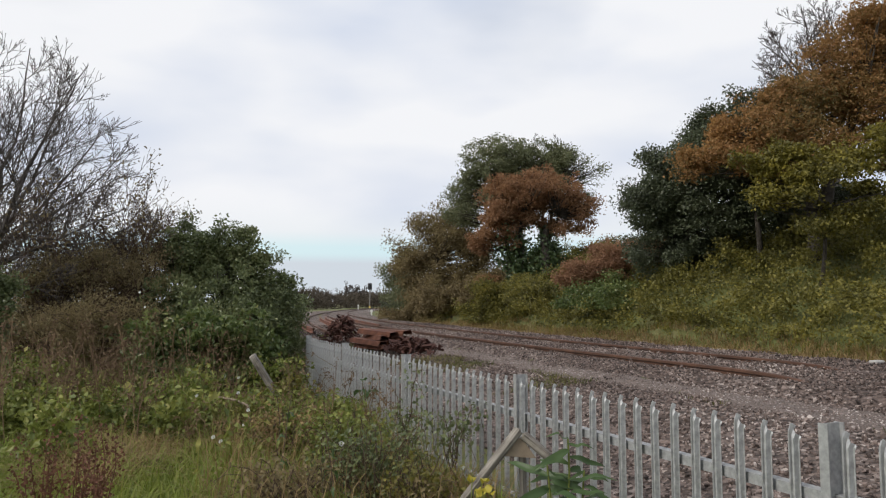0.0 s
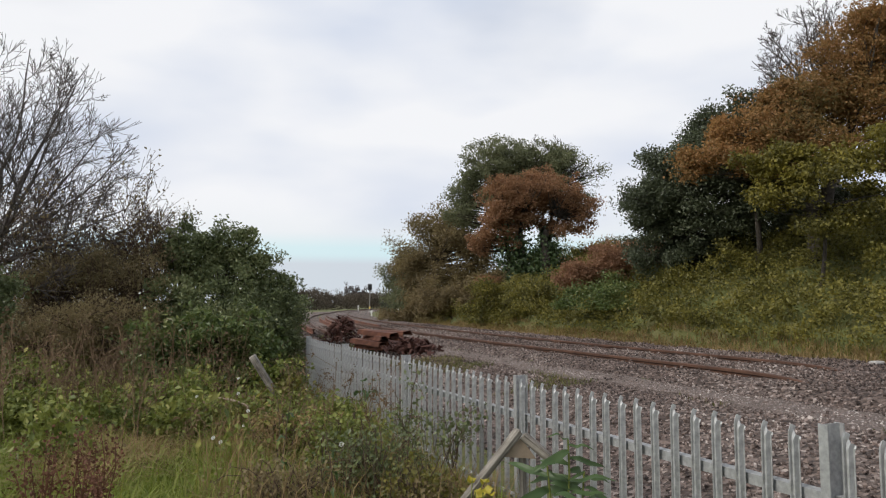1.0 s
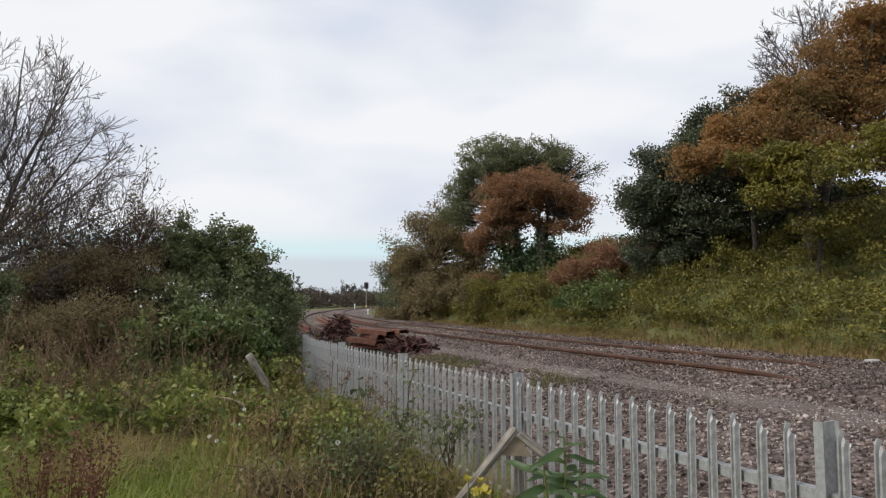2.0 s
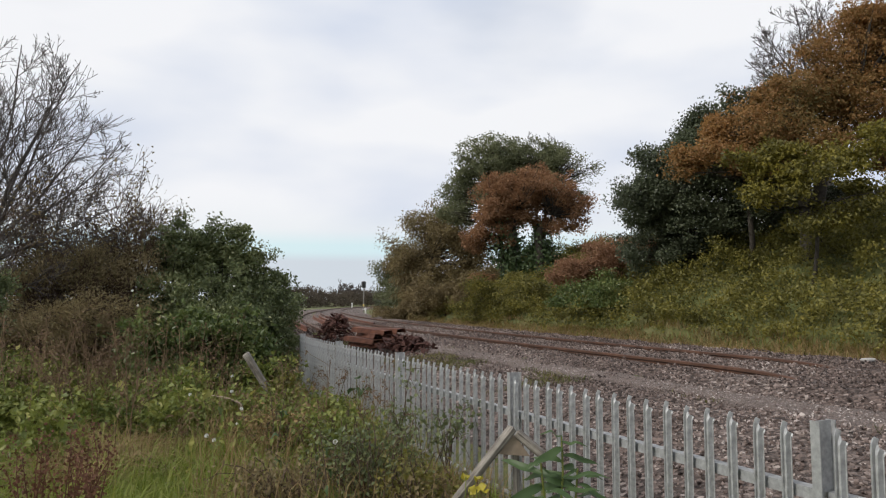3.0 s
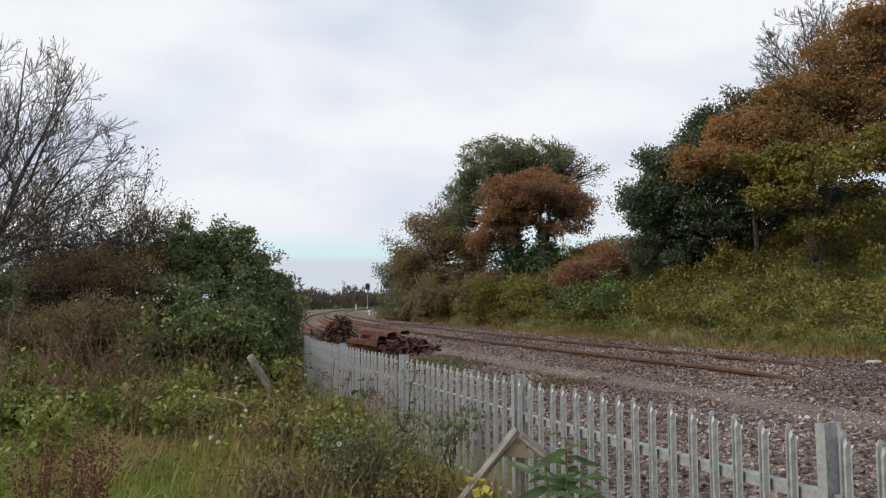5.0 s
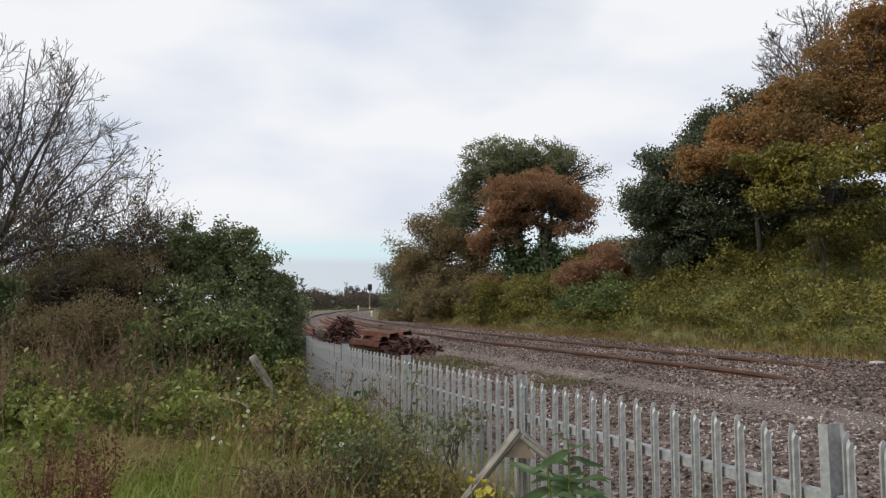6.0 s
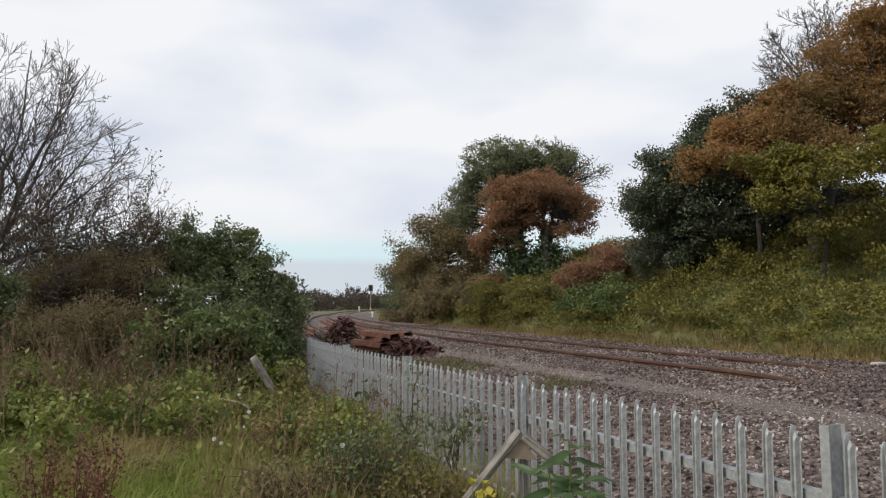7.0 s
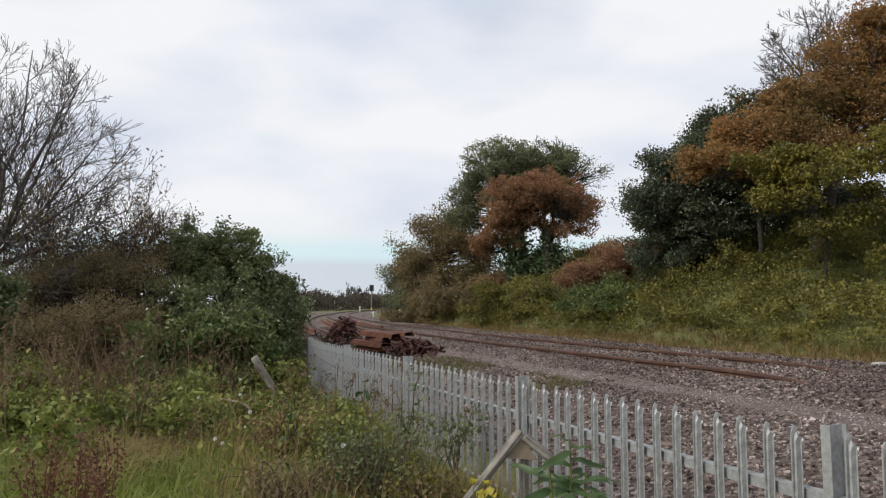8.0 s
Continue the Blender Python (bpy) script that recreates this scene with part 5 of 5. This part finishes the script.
def stalk(at, height, lean, leaves, mat, leaf_mat, seed, label):
    """One tall thin weed stalk with a few leaves set alternately on it."""
    rng = np.random.default_rng(seed)
    top = thing("weed_stalk", (at[0], at[1], gz(*at)), label, "weed", "tall weed stalks")
    path = bent((0, 0, -0.03), (lean, 0.03, height), 0.006, 0.0025, rng, 7, 0.03)
    part("stem", mesh_np("stem", *tube_arrays([path], 5)), M[mat], top)
    for k in range(leaves):
        f = 0.35 + 0.6 * k / max(1, leaves - 1)
        i = int(f * 5.9)
        ob = part("leaf", big_leaf_mesh(rng.uniform(0.06, 0.11), rng.uniform(0.03, 0.05), k), M[leaf_mat], top)
        ob.matrix_local = Matrix.Translation(Vector(path[i][0])) @ pose(0, 0, 0, rng.uniform(-30, 30), rng.uniform(-10, 45), 137.5 * k)


def big_leaf_mesh(ln, wd, seed):
    """A long pointed leaf with a folded midrib and a downward bend."""
    V, F = [], []
    n = 9
    for i in range(n):
        t = i / (n - 1)
        w = wd * math.sin(math.pi * min(1, t * 0.96 + 0.04)) ** 0.8 * (1 - 0.35 * t)
        z = -0.35 * ln * t * t + 0.012 * math.sin(seed + t * 9)
        for j, s in enumerate((-1, -0.5, 0, 0.5, 1)):
            V.append((ln * t, s * w / 2, z + 0.25 * abs(s) * w / 2))
    for i in range(n - 1):
        for j in range(4):
            a = i * 5 + j
            F.append((a, a + 1, a + 6, a + 5))
    return mesh_np("leaf", V, F, True)


def make_buddleia():
    top = thing("buddleia", (0.66, 3.6, gz(0.66, 3.6)), "young buddleia with long pointed green leaves", "shrub")
    rng = random.Random(4)
    nr = np.random.default_rng(4)
    for (ex, ey, ez) in ((-0.02, 0, 1.06), (-0.13, -0.02, 0.93), (0.06, 0.0, 0.90)):
        path = bent((0, 0, -0.02), (ex, ey, ez), 0.009, 0.005, nr, 6, 0.03)
        part("stem", mesh_np("stem", *tube_arrays([path], 6)), M["nettle"], top)
        for k in range(10):
            t = 0.74 + 0.26 * k / 9
            c = Vector((ex * t, ey * t, ez * t))
            young = 1.0 - 0.45 * (k > 7)
            me = big_leaf_mesh(young * rng.uniform(0.17, 0.27), young * rng.uniform(0.036, 0.056), k)
            ob = part("leaf", me, M["green_big"], top)
            ob.matrix_local = Matrix.Translation(c) @ pose(0, 0, 0, rng.uniform(20, 62) * (-1 if k % 2 else 1), rng.uniform(-30, 15), 180 * (k % 2) + rng.uniform(-50, 50))


make_buddleia()


for i, (a, b, h, ln, n, m, lm) in enumerate([(-1.24, 5.5, 1.00, 0.07, 7, "brown_twig", "green_big"), (-1.45, 4.9, 0.62, 0.05, 4, "dead_stem", "thicket_leaf"), (-1.95, 5.6, 0.72, 0.02, 3, "pale_leaf", "pale_leaf"), (-2.1, 7.0, 0.86, -0.03, 5, "nettle", "pale_leaf"),
                                             (-2.45, 7.6, 0.80, 0.06, 5, "nettle", "nettle"), (-1.55, 6.4, 0.85, 0.04, 5, "brown_twig", "nettle"), (-3.1, 6.8, 0.78, 0.08, 4, "dead_stem", "thicket_leaf"), (-0.75, 4.9, 0.78, -0.06, 6, "brown_twig", "green_big")]):
    stalk((a, b), h, ln, n, m, lm, 160 + i, "tall thin weed stalk with a few leaves")


def leafy_plant(at, n, ln, wd, mat, label, seed, height=0.3):
    top = thing("broad_leaved_weed", (at[0], at[1], gz(*at)), label, "weed")
    rng = random.Random(seed)
    nr = np.random.default_rng(seed)
    for k in range(n):
        h = height * rng.uniform(0.6, 1.1)
        a = 137.5 * k
        px, py = 0.09 * math.cos(radians(a)), 0.09 * math.sin(radians(a))
        part("stem", mesh_np("stem", *tube_arrays([bent((0, 0, -0.02), (px, py, h), 0.006, 0.003, nr, 4, 0.03)], 4)), M["nettle"], top)
        ob = part("leaf", big_leaf_mesh(ln * rng.uniform(0.7, 1.1), wd * rng.uniform(0.8, 1.1), k), M[mat], top)
        ob.matrix_local = Matrix.Translation((px, py, h)) @ pose(0, 0, 0, rng.uniform(-25, 25), rng.uniform(-40, 20), a + rng.uniform(-20, 20))


leafy_plant((-2.55, 4.0), 7, 0.22, 0.12, "green_big", "broad dark green dock leaves", 141, 0.42)
leafy_plant((0.15, 4.1), 12, 0.085, 0.06, "yellow_big", "cluster of bright yellow leaves by the broken rail", 142, 0.66)
leafy_plant((-1.0, 9.0), 8, 0.16, 0.12, "green_big", "leafy green weed against the fence", 143, 0.6)
leafy_plant((0.42, 3.9), 6, 0.12, 0.05, "green_big", "small leafy weed at the fence", 144, 0.6)


def beam(name, a, b, w, d, mat, parent, twist=0.0):
    """A worn squared timber from a to b, edges softened."""
    a, b = Vector(a), Vector(b)
    ln = (b - a).length
    bm = bmesh.new()
    box(bm, (w, d, ln), Matrix.Translation((0, 0, ln / 2)), min(w, d) * 0.18)
    rng = random.Random(int(ln * 1000))
    for v in bm.verts:
        v.co += Vector((rng.uniform(-1, 1), rng.uniform(-1, 1), rng.uniform(-2, 2))) * 0.003
    ob = part(name, bm, M[mat], parent)
    ob.matrix_local = Matrix.Translation(a) @ (b - a).to_track_quat("Z", "Y").to_matrix().to_4x4() @ Matrix.Rotation(twist, 4, "Z")
    return ob


def make_timbers():
    g = gz(0.47, 4.3)
    top = thing("broken_timber_frame", (0.47, 4.3, g), "broken weathered timber rails propped in an inverted V", "timber frame")
    beam("diagonal_rail", (-0.80, -0.1, -0.02), (0.0, 0.0, 0.945), 0.054, 0.045, "timber", top, 0.2)
    beam("short_rail", (0.02, 0.0, 0.915), (0.175, -0.05, 0.79), 0.058, 0.05, "timber", top)
    beam("post", (0.03, 0.07, -0.05), (0.02, 0.055, 0.84), 0.035, 0.03, "timber", top)
    bm = bmesh.new()
    vs = [(-0.13, 0, 0.79), (0.10, 0, 0.775), (0.01, 0, 0.90)]
    lo = [bm.verts.new((x, -0.005, z)) for x, y, z in vs]
    hi = [bm.verts.new((x, 0.018, z)) for x, y, z in vs]
    bm.faces.new(lo)
    bm.faces.new(hi[::-1])
    for i in range(3):
        bm.faces.new((lo[i], hi[i], hi[(i + 1) % 3], lo[(i + 1) % 3]))
    part("gusset", bm, M["board"], top, "pale triangular board")
    post = thing("leaning_post", (-2.27, 9.3, 0), "weathered grey timber post leaning out of the weeds", "post")
    beam("post", (0.42, 0, -0.05), (-0.25, 0, 1.0), 0.10, 0.08, "timber", post)
    nr = np.random.default_rng(8)
    cane = thing("fallen_branch", (-2.1, 8.2, gz(-2.1, 8.2)), "bleached fallen branch lying in the weeds", "branch")
    path = bent((0.1, 0, -0.02), (-0.19, 0.1, 0.5), 0.02, 0.016, nr, 4, 0.05) + bent((-0.25, 0.12, 0.52), (-0.69, 0.3, 0.57), 0.016, 0.009, nr, 4, 0.03)
    part("branch", mesh_np("branch", *tube_arrays([path], 7), smooth=True), M["board"], cane)
    blk = thing("concrete_block", (5.95, 9.6, gz(5.95, 9.6) + 0.02), "pale concrete block lying on the ballast", "block")
    bm = bmesh.new()
    box(bm, (0.19, 0.12, 0.05), Matrix.Translation((0, 0, 0.03)) @ Matrix.Rotation(0.4, 4, "Z"), 0.015)
    part("block", bm, M["concrete"], blk)


make_timbers()


def make_loose_stones():
    """The stones nearest the fence, one by one."""
    rng = random.Random(12)
    nr = np.random.default_rng(12)
    shapes = []
    for i in range(10):
        v, f = stones(1, nr, np.zeros((1, 3)), np.ones(1))
        me = mesh_np("stone", v, f)
        me.materials.append(M["stone_single"])
        shapes.append(me)
    for i in range(300):
        s, q = rng.uniform(-1.5, 4.5), rng.uniform(3.2, 4.6)
        x, y = xy(s, q)
        ob = part("stone", shapes[i % 10], None, trackbed)
        ob.matrix_local = pose(float(x), float(y), gz(x, y) + 0.045, rng.uniform(0, 360), rng.uniform(0, 360), rng.uniform(0, 360)) @ Matrix.Scale(rng.uniform(0.026, 0.048), 4)


def single_stone_material():
    m, nt, b, out = material("loose_ballast_stone")
    info = nt.nodes.new("ShaderNodeObjectInfo")
    r = ramp_node(nt, [(0.0, (0.05, 0.037, 0.032)), (0.5, (0.14, 0.108, 0.096)), (0.9, (0.26, 0.21, 0.19)), (1.0, (0.42, 0.37, 0.34))])
    nt.links.new(info.outputs["Random"], r.inputs[0])
    nt.links.new(r.outputs[0], b.inputs["Base Color"])
    b.inputs["Roughness"].default_value = 0.85
    n2 = noise_node(nt, 6, 4)
    bump(nt, b, n2.outputs[0], 0.5, 0.05)
    return m


M["stone_single"] = single_stone_material()
make_loose_stones()
